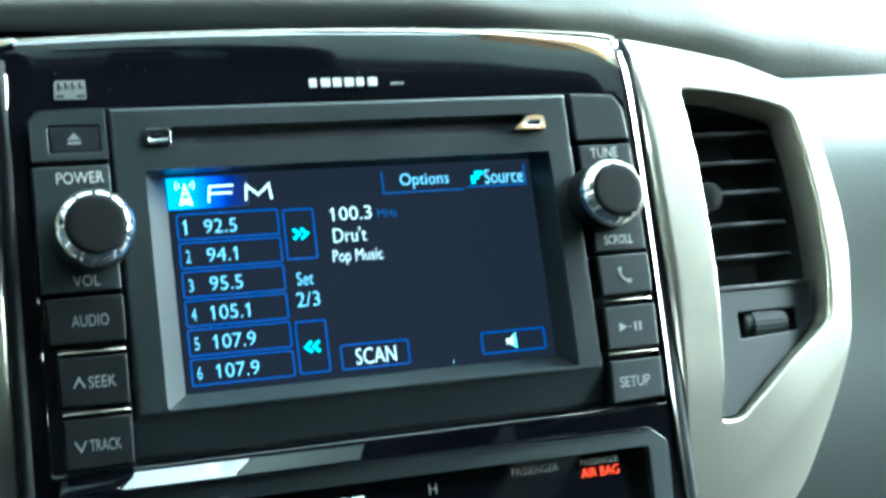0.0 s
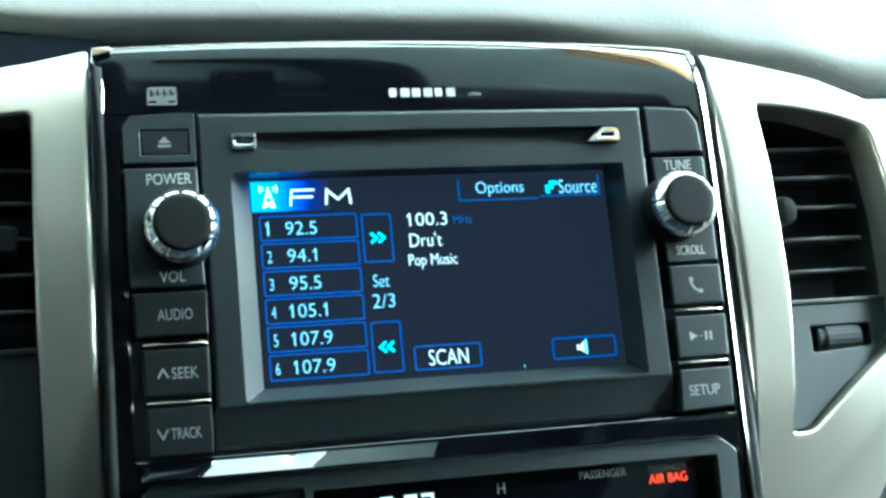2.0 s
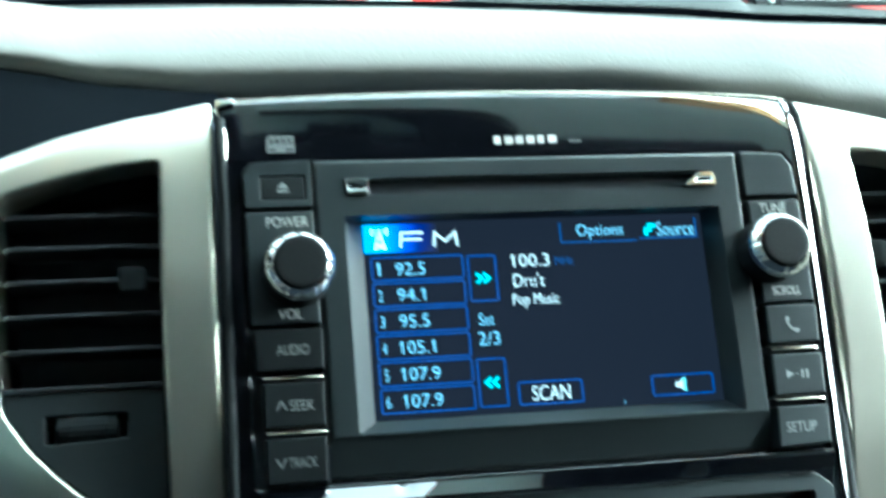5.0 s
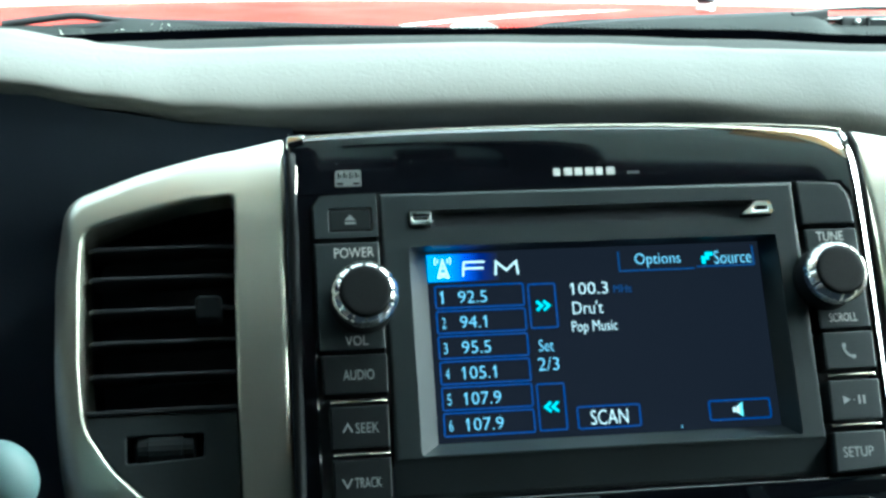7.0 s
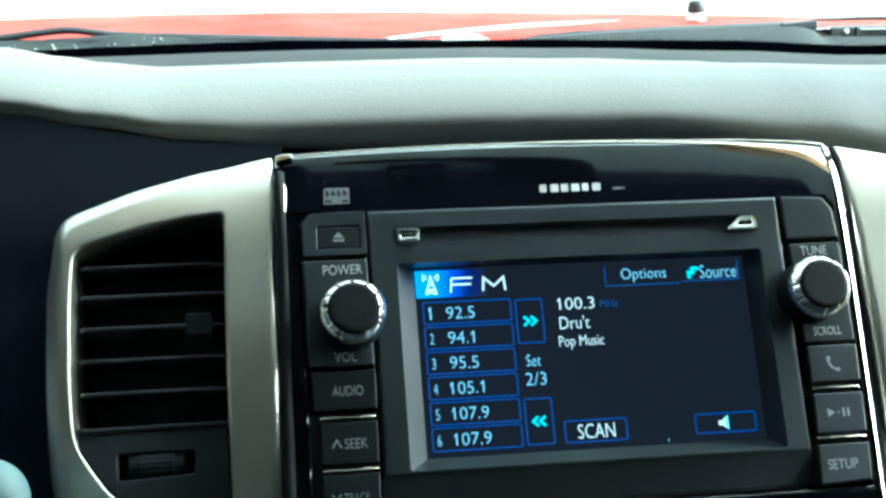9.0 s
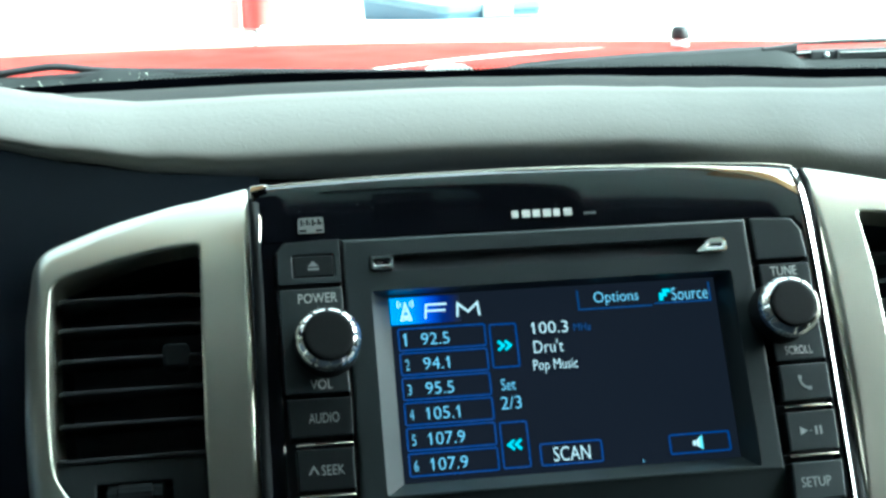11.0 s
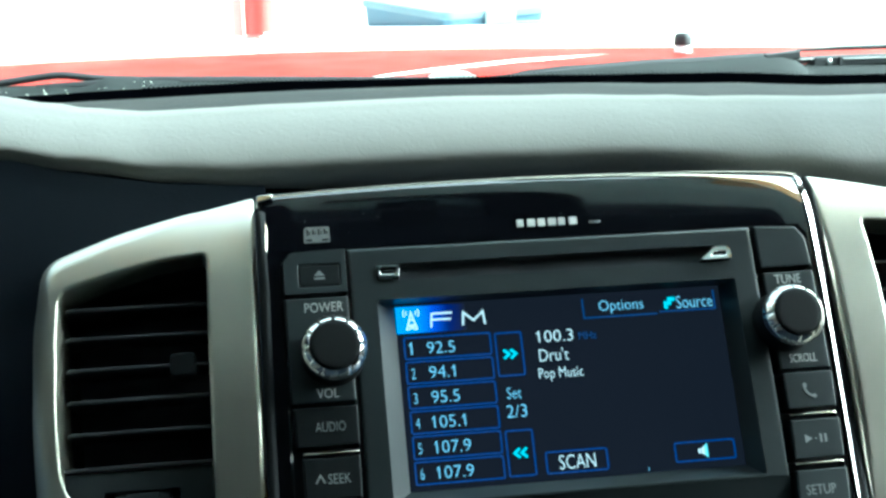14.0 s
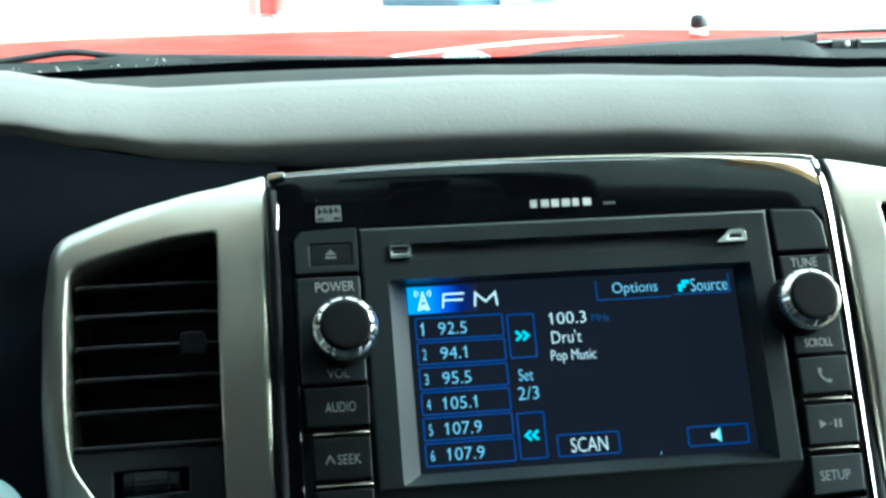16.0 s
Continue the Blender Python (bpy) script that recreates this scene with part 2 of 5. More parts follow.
def box(x0, x1, y0, y1, z0, z1, bevel=0.0, segments=2):
    bm = bmesh.new()
    bmesh.ops.create_cube(bm, size=1)
    for v in bm.verts:
        v.co = ((x0 + x1) / 2 + v.co.x * (x1 - x0), (y0 + y1) / 2 + v.co.y * (y1 - y0), (z0 + z1) / 2 + v.co.z * (z1 - z0))
    if bevel:
        bmesh.ops.bevel(bm, geom=bm.edges[:], offset=bevel, segments=segments, profile=0.5, affect="EDGES", clamp_overlap=True)
    return bm


def turned(cx, cz, profile, n=48):
    """A turned piece about the y axis: profile of (radius, y) from front centre to back."""
    bm = bmesh.new()
    rows = []
    for r, y in profile:
        rows.append([bm.verts.new((cx + r * math.cos(2 * math.pi * i / n), y, cz + r * math.sin(2 * math.pi * i / n))) for i in range(n)])
    for p, q in zip(rows, rows[1:]):
        for i in range(n):
            bm.faces.new((p[i], p[(i + 1) % n], q[(i + 1) % n], q[i]))
    bm.faces.new(rows[0])
    bm.faces.new(rows[-1][::-1])
    return bm


def sweep(path, radius, n=10, flat=1.0, bm=None):
    """A round or flattened bar along a path of 3D points; radius is one number or one for each point."""
    bm = bm or bmesh.new()
    path = [Vector(p) for p in path]
    rows = []
    for i, p in enumerate(path):
        d = (path[min(i + 1, len(path) - 1)] - path[max(i - 1, 0)]).normalized()
        side = d.cross(Vector((0, 0, 1)))
        side = side.normalized() if side.length > 1e-4 else Vector((1, 0, 0))
        up = side.cross(d).normalized()
        r = radius[i] if isinstance(radius, (list, tuple)) else radius
        rows.append([bm.verts.new(p + side * r * math.cos(2 * math.pi * k / n) + up * r * flat * math.sin(2 * math.pi * k / n)) for k in range(n)])
    for a, b in zip(rows, rows[1:]):
        for k in range(n):
            bm.faces.new((a[k], a[(k + 1) % n], b[(k + 1) % n], b[k]))
    bm.faces.new(rows[0][::-1])
    bm.faces.new(rows[-1])
    return bm


def lettering(name, words, x0, z0, x1, z1, y, mat, parent, label="", slant=0.0):
    """Printed or lit words that fill the box x0..x1, z0..z1 on a face at y."""
    cu = bpy.data.curves.new(name, "FONT")
    cu.body = words
    cu.resolution_u = 3
    cu.offset = -0.012 if mat.name.startswith("lit") else -0.004
    tmp = bpy.data.objects.new(name, cu)
    scene.collection.objects.link(tmp)
    bpy.context.view_layer.update()
    me = bpy.data.meshes.new_from_object(tmp.evaluated_get(bpy.context.evaluated_depsgraph_get()))
    bpy.data.objects.remove(tmp)
    bpy.data.curves.remove(cu)
    co = np.array([v.co[:] for v in me.vertices])
    lo, hi = co.min(axis=0), co.max(axis=0)
    for v in me.vertices:
        u, w = (v.co.x - lo[0]) / (hi[0] - lo[0]), (v.co.y - lo[1]) / (hi[1] - lo[1])
        v.co = (x0 + u * (x1 - x0) + slant * w, y, z0 + w * (z1 - z0))
    bm = bmesh.new()
    bm.from_mesh(me)
    bpy.data.meshes.remove(me)
    # figures one carry a small flag
    t = (z1 - z0) * 0.11
    spots = ([x0] if words[0] == "1" else []) + ([x1 - t * 1.1] if words[-1] == "1" else [])
    for xb in spots:
        q = [(xb + t * 0.3, z1), (xb - t * 1.5, z1 - t * 2.3), (xb - t * 1.5, z1 - t * 3.3), (xb + t * 0.3, z1 - t * 1.3)]
        bm.faces.new([bm.verts.new((x, y, z)) for x, z in q])
    front = bm.faces[:]
    ext = bmesh.ops.extrude_face_region(bm, geom=front, use_keep_orig=True)
    bmesh.ops.translate(bm, vec=(0, 0.00015, 0), verts=[v for v in ext["geom"] if isinstance(v, bmesh.types.BMVert)])
    return part(name, bm, mat, parent, label)


def outline_box(x0, z0, x1, z1, r, w, y):
    return plate(rect(x0, z0, x1, z1, r), y, y + 0.0002, holes=[rect(x0 + w, z0 + w, x1 - w, z1 - w, max(r - w, 0.0002))])


def polygons(shapes, y, depth=0.0002):
    bm = bmesh.new()
    for s in shapes:
        plate(s, y, y + depth, bm=bm)
    return bm


def stroke(pts, w):
    """An outline that follows a polyline at width w."""
    left, right = [], []
    for i, p in enumerate(pts):
        p = Vector(p)
        a = (p - Vector(pts[i - 1])).normalized() if i else None
        b = (Vector(pts[i + 1]) - p).normalized() if i + 1 < len(pts) else None
        d = ((a or b) + (b or a)).normalized()
        k = w / 2 / max(0.4, d.dot(b or a))
        n = Vector((-d.y, d.x)) * k
        left.append(tuple(p + n))
        right.append(tuple(p - n))
    return left + right[::-1]


def spline(pts, n):
    """Points along a smooth curve through pts, n to a span."""
    out = []
    for i in range(len(pts) - 1):
        p0, p1, p2, p3 = (np.array(pts[max(0, min(len(pts) - 1, i + k))], float) for k in (-1, 0, 1, 2))
        for j in range(n):
            u = j / n
            out.append(tuple(0.5 * (2 * p1 + (p2 - p0) * u + (2 * p0 - 5 * p1 + 4 * p2 - p3) * u * u + (3 * p1 - p0 - 3 * p2 + p3) * u ** 3)))
    out.append(tuple(float(v) for v in pts[-1]))
    return out


def lerp_at(table, x):
    """The value at x of a smooth table of (x, value)."""
    xs, vs = zip(*table)
    if x <= xs[0]:
        return vs[0]
    for (a, p), (b, q) in zip(table, table[1:]):
        if x <= b:
            u = (x - a) / (b - a)
            u = u * u * (3 - 2 * u)
            return p + (q - p) * u
    return vs[-1]


def loft(sections, closed=False):
    """A skin over rows of 3D points, all rows alike in length."""
    bm = bmesh.new()
    rows = [[bm.verts.new(p) for p in row] for row in sections]
    n = len(rows[0])
    for a, b in zip(rows, rows[1:]):
        for i in range(n if closed else n - 1):
            bm.faces.new((a[i], a[(i + 1) % n], b[(i + 1) % n], b[i]))
    if closed:
        bm.faces.new(rows[0][::-1])
        bm.faces.new(rows[-1])
    return bm


# ---- ground and surroundings ----
def build_ground():
    bm = bmesh.new()
    bmesh.ops.create_grid(bm, x_segments=8, y_segments=8, size=4500)
    ob = part("ground", bm, CONCRETE, None)
    tagged(ob, "pale concrete yard in bright daylight", "ground", kind="structure")


def build_wall():
    """An added pale wall ahead of the truck; it hides the dark horizon and warms reflections."""
    ob = part("wall_backdrop", box(-40, 40, 14.0, 14.3, 0.0, 5.0, 0.02), BACKDROP, None)
    tagged(ob, "added cream backdrop that whitens the view ahead", "wall", kind="structure")


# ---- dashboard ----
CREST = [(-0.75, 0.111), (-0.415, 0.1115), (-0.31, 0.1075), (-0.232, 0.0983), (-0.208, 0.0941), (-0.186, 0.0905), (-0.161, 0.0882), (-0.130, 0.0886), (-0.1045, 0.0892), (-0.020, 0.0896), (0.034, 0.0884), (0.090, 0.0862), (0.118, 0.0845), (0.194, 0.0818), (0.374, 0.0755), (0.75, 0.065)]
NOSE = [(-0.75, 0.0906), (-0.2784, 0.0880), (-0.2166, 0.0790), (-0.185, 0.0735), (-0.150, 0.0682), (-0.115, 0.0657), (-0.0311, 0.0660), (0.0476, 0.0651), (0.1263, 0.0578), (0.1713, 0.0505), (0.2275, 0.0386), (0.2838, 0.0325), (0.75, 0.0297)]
SHELF_TOP = [(-0.75, 0.058), (-0.25, 0.0629), (-0.19, 0.0637), (-0.13, 0.0646), (-0.08, 0.0650), (0.046, 0.0645), (0.138, 0.0628), (0.257, 0.0588), (0.38, 0.0533), (0.75, 0.042)]
BORDER_TOP = [(-0.75, 0.040), (-0.30, 0.0530), (-0.23, 0.0565), (-0.135, 0.0590), (-0.086, 0.0600), (0.067, 0.0555), (0.119, 0.0550), (0.225, 0.0510), (0.307, 0.0480), (0.446, 0.036), (0.75, 0.020)]
COWL_TOP = [(-0.75, 0.050), (-0.34, 0.0650), (-0.26, 0.0640), (-0.232, 0.0705), (-0.185, 0.0680), (-0.170, 0.0655), (-0.073, 0.0620), (-0.03, 0.0560), (0.10, 0.0550), (0.135, 0.0580), (0.16, 0.0620), (0.1956, 0.0645), (0.294, 0.0678), (0.400, 0.0700), (0.416, 0.0680), (0.428, 0.0580), (0.75, 0.045)]


def build_dashboard():
    dash = thing("dashboard", "grey padded vinyl dashboard with a rounded overhanging edge", "dashboard", CAR)
    rows = []
    steps = 150
    for i in range(steps + 1):
        x = -0.72 + 1.44 * i / steps
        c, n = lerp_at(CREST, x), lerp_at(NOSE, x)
        fall = 0.25 * max(0.0, abs(x) - 0.1) ** 2
        # from the underside round the nose to the crest: depth behind the nose, share of the height
        tuck = float(np.interp(x, (-0.40, -0.24, -0.12, -0.05), (0.6, 0.8, 0.7, 1.0)))
        h = c - n
        mid, under = n + 0.15 * h, float(np.interp(x, (0.02, 0.11), (0.56, 0.48)))
        prof = [(0.168, n - (under + 0.04) * h * tuck), (0.145, n - (under + 0.04) * h * tuck)]
        prof += [(0.1030 + 0.036 * (1 - math.cos(radians(q))), mid + (mid - n + under * h * tuck) * math.sin(radians(q))) for q in (-70, -50, -30, -12)]
        prof += [(y, mid + (c - mid) * k) for y, k in ((0.1032, 0.05), (0.1056, 0.23), (0.1108, 0.42), (0.1195, 0.61), (0.1320, 0.79), (0.147, 0.92), (0.163, 1.0))]
        prof += [(0.195, c - 0.0012), (0.24, c - 0.008), (0.32, c - 0.022), (0.345, c - 0.045)]
        rows.append([(x, y + fall, z) for y, z in spline(prof, 5)])
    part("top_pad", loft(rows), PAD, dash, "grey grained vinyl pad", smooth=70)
    # the lower shelf that runs on to the windscreen
    rows = []
    for i in range(41):
        x = -0.72 + 1.44 * i / 40
        fall = 0.10 * x * x
        drop = 0.0675 - lerp_at(SHELF_TOP, x)
        prof = [(0.30, 0.056), (0.40, 0.0625), (0.52, 0.0668), (0.585, 0.0675), (0.612, 0.0660), (0.628, 0.058), (0.64, 0.040), (0.735, 0.032)]
        rows.append([(x, y - fall, z - drop) for y, z in spline(prof, 4)])
    part("rear_shelf", loft(rows), SHELF, dash, "dark grey plastic shelf below the windscreen", smooth=70)
    # body behind the stack and the driver's side
    part("body", box(-0.72, 0.72, 0.16, 0.70, -0.50, 0.040, 0.01), DARK, dash)
    part("cluster_surround", plate([(-0.72, -0.30), (-0.108, -0.30), (-0.108, 0.060), (-0.150, 0.063), (-0.19, 0.070), (-0.24, 0.083), (-0.72, 0.088)], 0.112, 0.19), DARK, dash, "black instrument surround")
    # Added out of view, to keep light off the left vent.
    hood = [(0.125, 0.086), (-0.030, 0.084), (-0.040, 0.090), (-0.034, 0.098), (0.0, 0.106), (0.125, 0.110)]
    part("shading_hood", loft([[(x, y + 1.5 * max(0.0, abs(x + 0.439) - 0.10) ** 2, z - 0.4 * max(0.0, abs(x + 0.439) - 0.12) ** 2) for y, z in soften(hood, 0.003, 3)] for x in [-0.62 + 0.362 * k / 16 for k in range(17)]], closed=True), DARK, dash, "unseen black hood added to shade the left vent", smooth=50)
    # passenger side face, bulging towards the cabin
    rows = []
    for i in range(41):
        x = 0.178 + 0.54 * i / 40
        out = 0.012 * math.sin(min(1.0, (x - 0.178) / 0.2) * math.pi / 2)
        prof = [(0.13, 0.034), (0.085, 0.032), (0.062, 0.021), (0.054, 0.0), (0.052, -0.05), (0.050, -0.12), (0.060, -0.22), (0.09, -0.32)]
        rows.append([(x, y - out, z) for y, z in spline(prof, 5)])
    part("passenger_face", loft(rows), LOWER, dash, "grey passenger-side panel", smooth=70)
    # the sides and the foot of the stack, behind the trim
    part("stack_core", plate(soften([(-0.16, -0.34), (0.165, -0.34), (0.165, 0.010), (0.10, 0.044), (-0.12, 0.050), (-0.16, 0.040)], 0.01), 0.085, 0.16), DARK, dash)


# ---- gloss surround of the radio ----
def build_fascia():
    f = thing("radio_surround", "glossy piano-black surround framing the radio, with chrome edges", "dash trim")
    top = spline([(0.1003, 0.0752), (0.0780, 0.0767), (0.0497, 0.0779), (-0.004, 0.0789), (-0.063, 0.0783), (-0.1105, 0.0764)], 6)
    outer = [(-0.1125, -0.150), (0.0992, -0.150), (0.0998, 0.0553), (-0.1105, 0.0553)]
    radio_hole = soften([(-0.1050, -0.0562), (0.0977, -0.0562), (0.0985, 0.0480), (0.0945, 0.0532), (0.0760, 0.0547), (-0.0805, 0.0547), (-0.1013, 0.0537), (-0.1046, 0.0500)], 0.0006, 2)
    low_hole = soften([(-0.1045, -0.140), (0.0915, -0.140), (0.0952, -0.0690), (0.0895, -0.0640), (-0.1000, -0.0628), (-0.1045, -0.0665)], 0.002, 3)
    part("panel", plate(outer, 0.0022, 0.030, holes=[radio_hole, low_hole], bevel=0.0007, segments=3), GLOSS, f, smooth=50)
    # chrome edging
    rows = []
    for x, z, w, y in spline([(0.0994, 0.0752, 0.0026, 0.0052), (0.0999, 0.0735, 0.0028, 0.0042), (0.1003, 0.0690, 0.0028, 0.0028), (0.1008, 0.0600, 0.0026, 0.0014), (0.1010, 0.0440, 0.0022, 0.0008), (0.1010, 0.0160, 0.0016, 0.0006), (0.1004, -0.0220, 0.0013, 0.0006), (0.0998, -0.0600, 0.0011, 0.0010), (0.0990, -0.1450, 0.0011, 0.0020)], 6):
        rows.append([(x - 0.0002, y + 0.0034, z), (x, y, z), (x + 0.35 * w, y + 0.14 * w, z), (x + 0.7 * w, y + 0.34 * w, z), (x + w, y + 0.58 * w, z), (x + 1.05 * w, y + 0.0054, z)])
    part("edge_strip", loft(rows), CHROME, f, "broad chrome edging strip", smooth=50)
    part("edge_strip", sweep([(x, 0.0034 + 11.0 * max(0.0, x - 0.087) ** 2 + 5.0 * max(0.0, -0.098 - x) ** 2, z + 0.0005) for x, z in top], [0.0004 if x > 0.05 else 0.0003 for x, z in top], 10), EDGING, f, "thin chrome line along the top", smooth=70)
    rows = []
    for k in range(13):
        u = k / 12
        z, w, y = 0.0748 - 0.0200 * u, 0.0016 * (1 - u) ** 0.8 + 0.0002, 0.0008 + 0.0034 * (1 - u) ** 2
        rows.append([(-0.1098 - w, y + 0.004, z), (-0.1098 - w, y + 0.3 * w, z), (-0.1098, y, z), (-0.1098 + w, y + 0.5 * w, z), (-0.1098 + w, y + 0.004, z)])
    part("edge_strip", loft(rows), EDGING, f, "short tapering chrome strip", smooth=70)
    # Added dark strip in the left gap, in place of its shade.
    part("gap_strip", sweep([(-0.1112, 0.0016, 0.0700), (-0.1112, 0.0016, 0.040), (-0.1118, 0.0020, 0.0), (-0.1128, 0.0028, -0.145)], 0.0019, 14), KNOB, f, "added black strip standing in for the gap's shade", smooth=70)
    cap = plate(soften([(-0.1124, 0.0732), (-0.1062, 0.0750), (-0.1062, 0.0766), (-0.1120, 0.0760)], 0.0006), -0.0008, 0.006, bevel=0.0004, segments=3)
    for q in cap.verts:
        q.co.y += 0.20 * (q.co.z - 0.0748)
    # The right gap's darkness, likewise made with an added black strip.
    part("gap_strip", sweep([(0.1040, 0.0075, 0.0745), (0.1046, 0.0052, 0.0690), (0.1049, 0.0046, 0.0440), (0.1046, 0.0046, 0.0), (0.1040, 0.0050, -0.06), (0.1034, 0.0056, -0.145)], 0.0018, 14), KNOB, f, "added black strip standing in for the gap's shade", smooth=70)
    part("corner_cap", cap, CHROME, f, "chrome corner cap")
    rows = []
    for i in range(81):
        x = -0.1105 + 0.2106 * i / 80
        zt = float(np.interp(x, [p[0] for p in top[::-1]], [p[1] for p in top[::-1]]))
        turn = 11.0 * max(0.0, x - 0.087) ** 2 + 5.0 * max(0.0, -0.098 - x) ** 2
        row = []
        for k in range(17):
            q = k / 16
            row.append((x, 0.0017 + float(np.interp(x, (-0.10, 0.05, 0.095), (0.0018, 0.0022, 0.0040))) * q ** float(np.interp(x, (-0.11, -0.02, 0.03, 0.06, 0.095), (26, 22, 15, 8, 5))) + turn * (0.35 + 0.65 * q), 0.0545 + (zt - 0.0545) * (q if q < 0.8 else 0.8 + 0.2 * math.sin((q - 0.8) / 0.2 * math.pi / 2))))
        row += [(x, 0.0098 + turn, zt - 0.0002), (x, 0.0250 + turn, zt - 0.003)]
        rows.append(row)
    part("brow", loft(rows), GLOSS, f, "curved gloss brow above the radio", smooth=70)
    # Added chrome band in the shape of the highlight on the gloss brow.
    band = []
    for i, row in enumerate(rows):
        x, zt = row[0][0], row[16][2]
        w = float(np.interp(x, (-0.11, -0.03, 0.03, 0.06, 0.08, 0.092, 0.1002), (0.0003, 0.0004, 0.0008, 0.0020, 0.0044, 0.0080, 0.0125)))
        ys, zs = [p[1] for p in row[:17]], [p[2] for p in row[:17]]
        y = float(np.interp(zt - w, zs, ys)) - 0.0003
        strip = [(x, y + 0.0006, zt - w), (x, y, zt - w)]
        tall = w - float(np.interp(x, (0.02, 0.06, 0.09), (0.0, 0.0005, 0.0011)))
        for k in range(1, 13):
            y += math.tan(radians(7 + 18 * k / 12)) * tall / 12
            strip.append((x, y, zt - w + tall * k / 12))
        band.append(strip + [(x, y + 0.003, zt - w + tall + 0.0001)])
    part("edge_strip", loft(band), EDGING, f, "added chrome band standing in for the brow's bright reflection", smooth=70)
    rng = random.Random(9)
    bm = bmesh.new()
    for k in range(11):
        i, j, rad = rng.randrange(6, 75), rng.randrange(3, 12), rng.choice((0.00010, 0.00012, 0.00020))
        c = Vector(rows[i][j]) + Vector((rng.uniform(-0.001, 0.001), -0.0002, 0))
        bm.faces.new([bm.verts.new(c + Vector((rad * math.cos(q), 0, rad * math.sin(q)))) for q in [math.pi / 3 * m for m in range(6)]])
    tagged(part("dust", bm, INK, f, "scattered dust specks"), "scattered dust specks", kind="stuff")
    rows = []
    for i in range(161):
        x = -0.1035 + 0.1985 * i / 160
        lean = radians(float(np.interp(x, (-0.104, -0.088, -0.083, -0.060, -0.057, -0.053, -0.044, -0.020, 0.002, 0.095), (46, 42, 31, 29, 38, 28, 21, 14, 2, -8))))
        zt = -0.0576 - 0.0006 * i / 160
        rows.append([(x, -0.0030 + (q - 1.0) * -0.0062 * math.sin(lean) * (1 + 0.10 * (1 - q)), zt - 0.0046 * q) for q in (0, 0.2, 0.4, 0.6, 0.8, 1.0)])
    part("ledge", loft(rows), GLOSS, f, "sloping gloss ledge below the radio", smooth=70)
    # maker's mark as plain blocks, and a row of small print
    x = -0.0153
    for w in (0.0036, 0.0042, 0.0040, 0.0042, 0.0036, 0.0042):
        part("mark_block", plate(rect(x + 0.0001, 0.0590, x + w - 0.0009, 0.0620, 0.0005), 0.0012, 0.0018), INK_BRIGHT, f, "silver printed block")
        x += 0.00403
    for k in range(5):
        part("mark_bar", plate(rect(0.0129 + k * 0.00095, 0.0592, 0.0135 + k * 0.00095, 0.0601), 0.0012, 0.0018), INK, f)
    # disc format mark: tray shape with a bar row
    slots = [rect(-0.0945 + k * 0.0021, 0.0601 + 0.0003 * (k % 2), -0.0939 + k * 0.0021, 0.0627, 0.0002, 2) for k in range(4)]
    slots += [rect(-0.0936 + k * 0.0021, 0.0606, -0.0931 + k * 0.0021, 0.0618, 0.0002, 2) for k in range(4)]
    slots += [rect(-0.0950, 0.0580, -0.0926, 0.0587, 0.0002, 2), rect(-0.0890, 0.0580, -0.0866, 0.0587, 0.0002, 2)]
    part("disc_mark", plate(soften([(-0.0957, 0.0573), (-0.0860, 0.0573), (-0.0861, 0.0634), (-0.0948, 0.0634), (-0.0955, 0.0626)], 0.0006), 0.0013, 0.0017, holes=slots), INK_DIM, f, "grey printed disc mark")


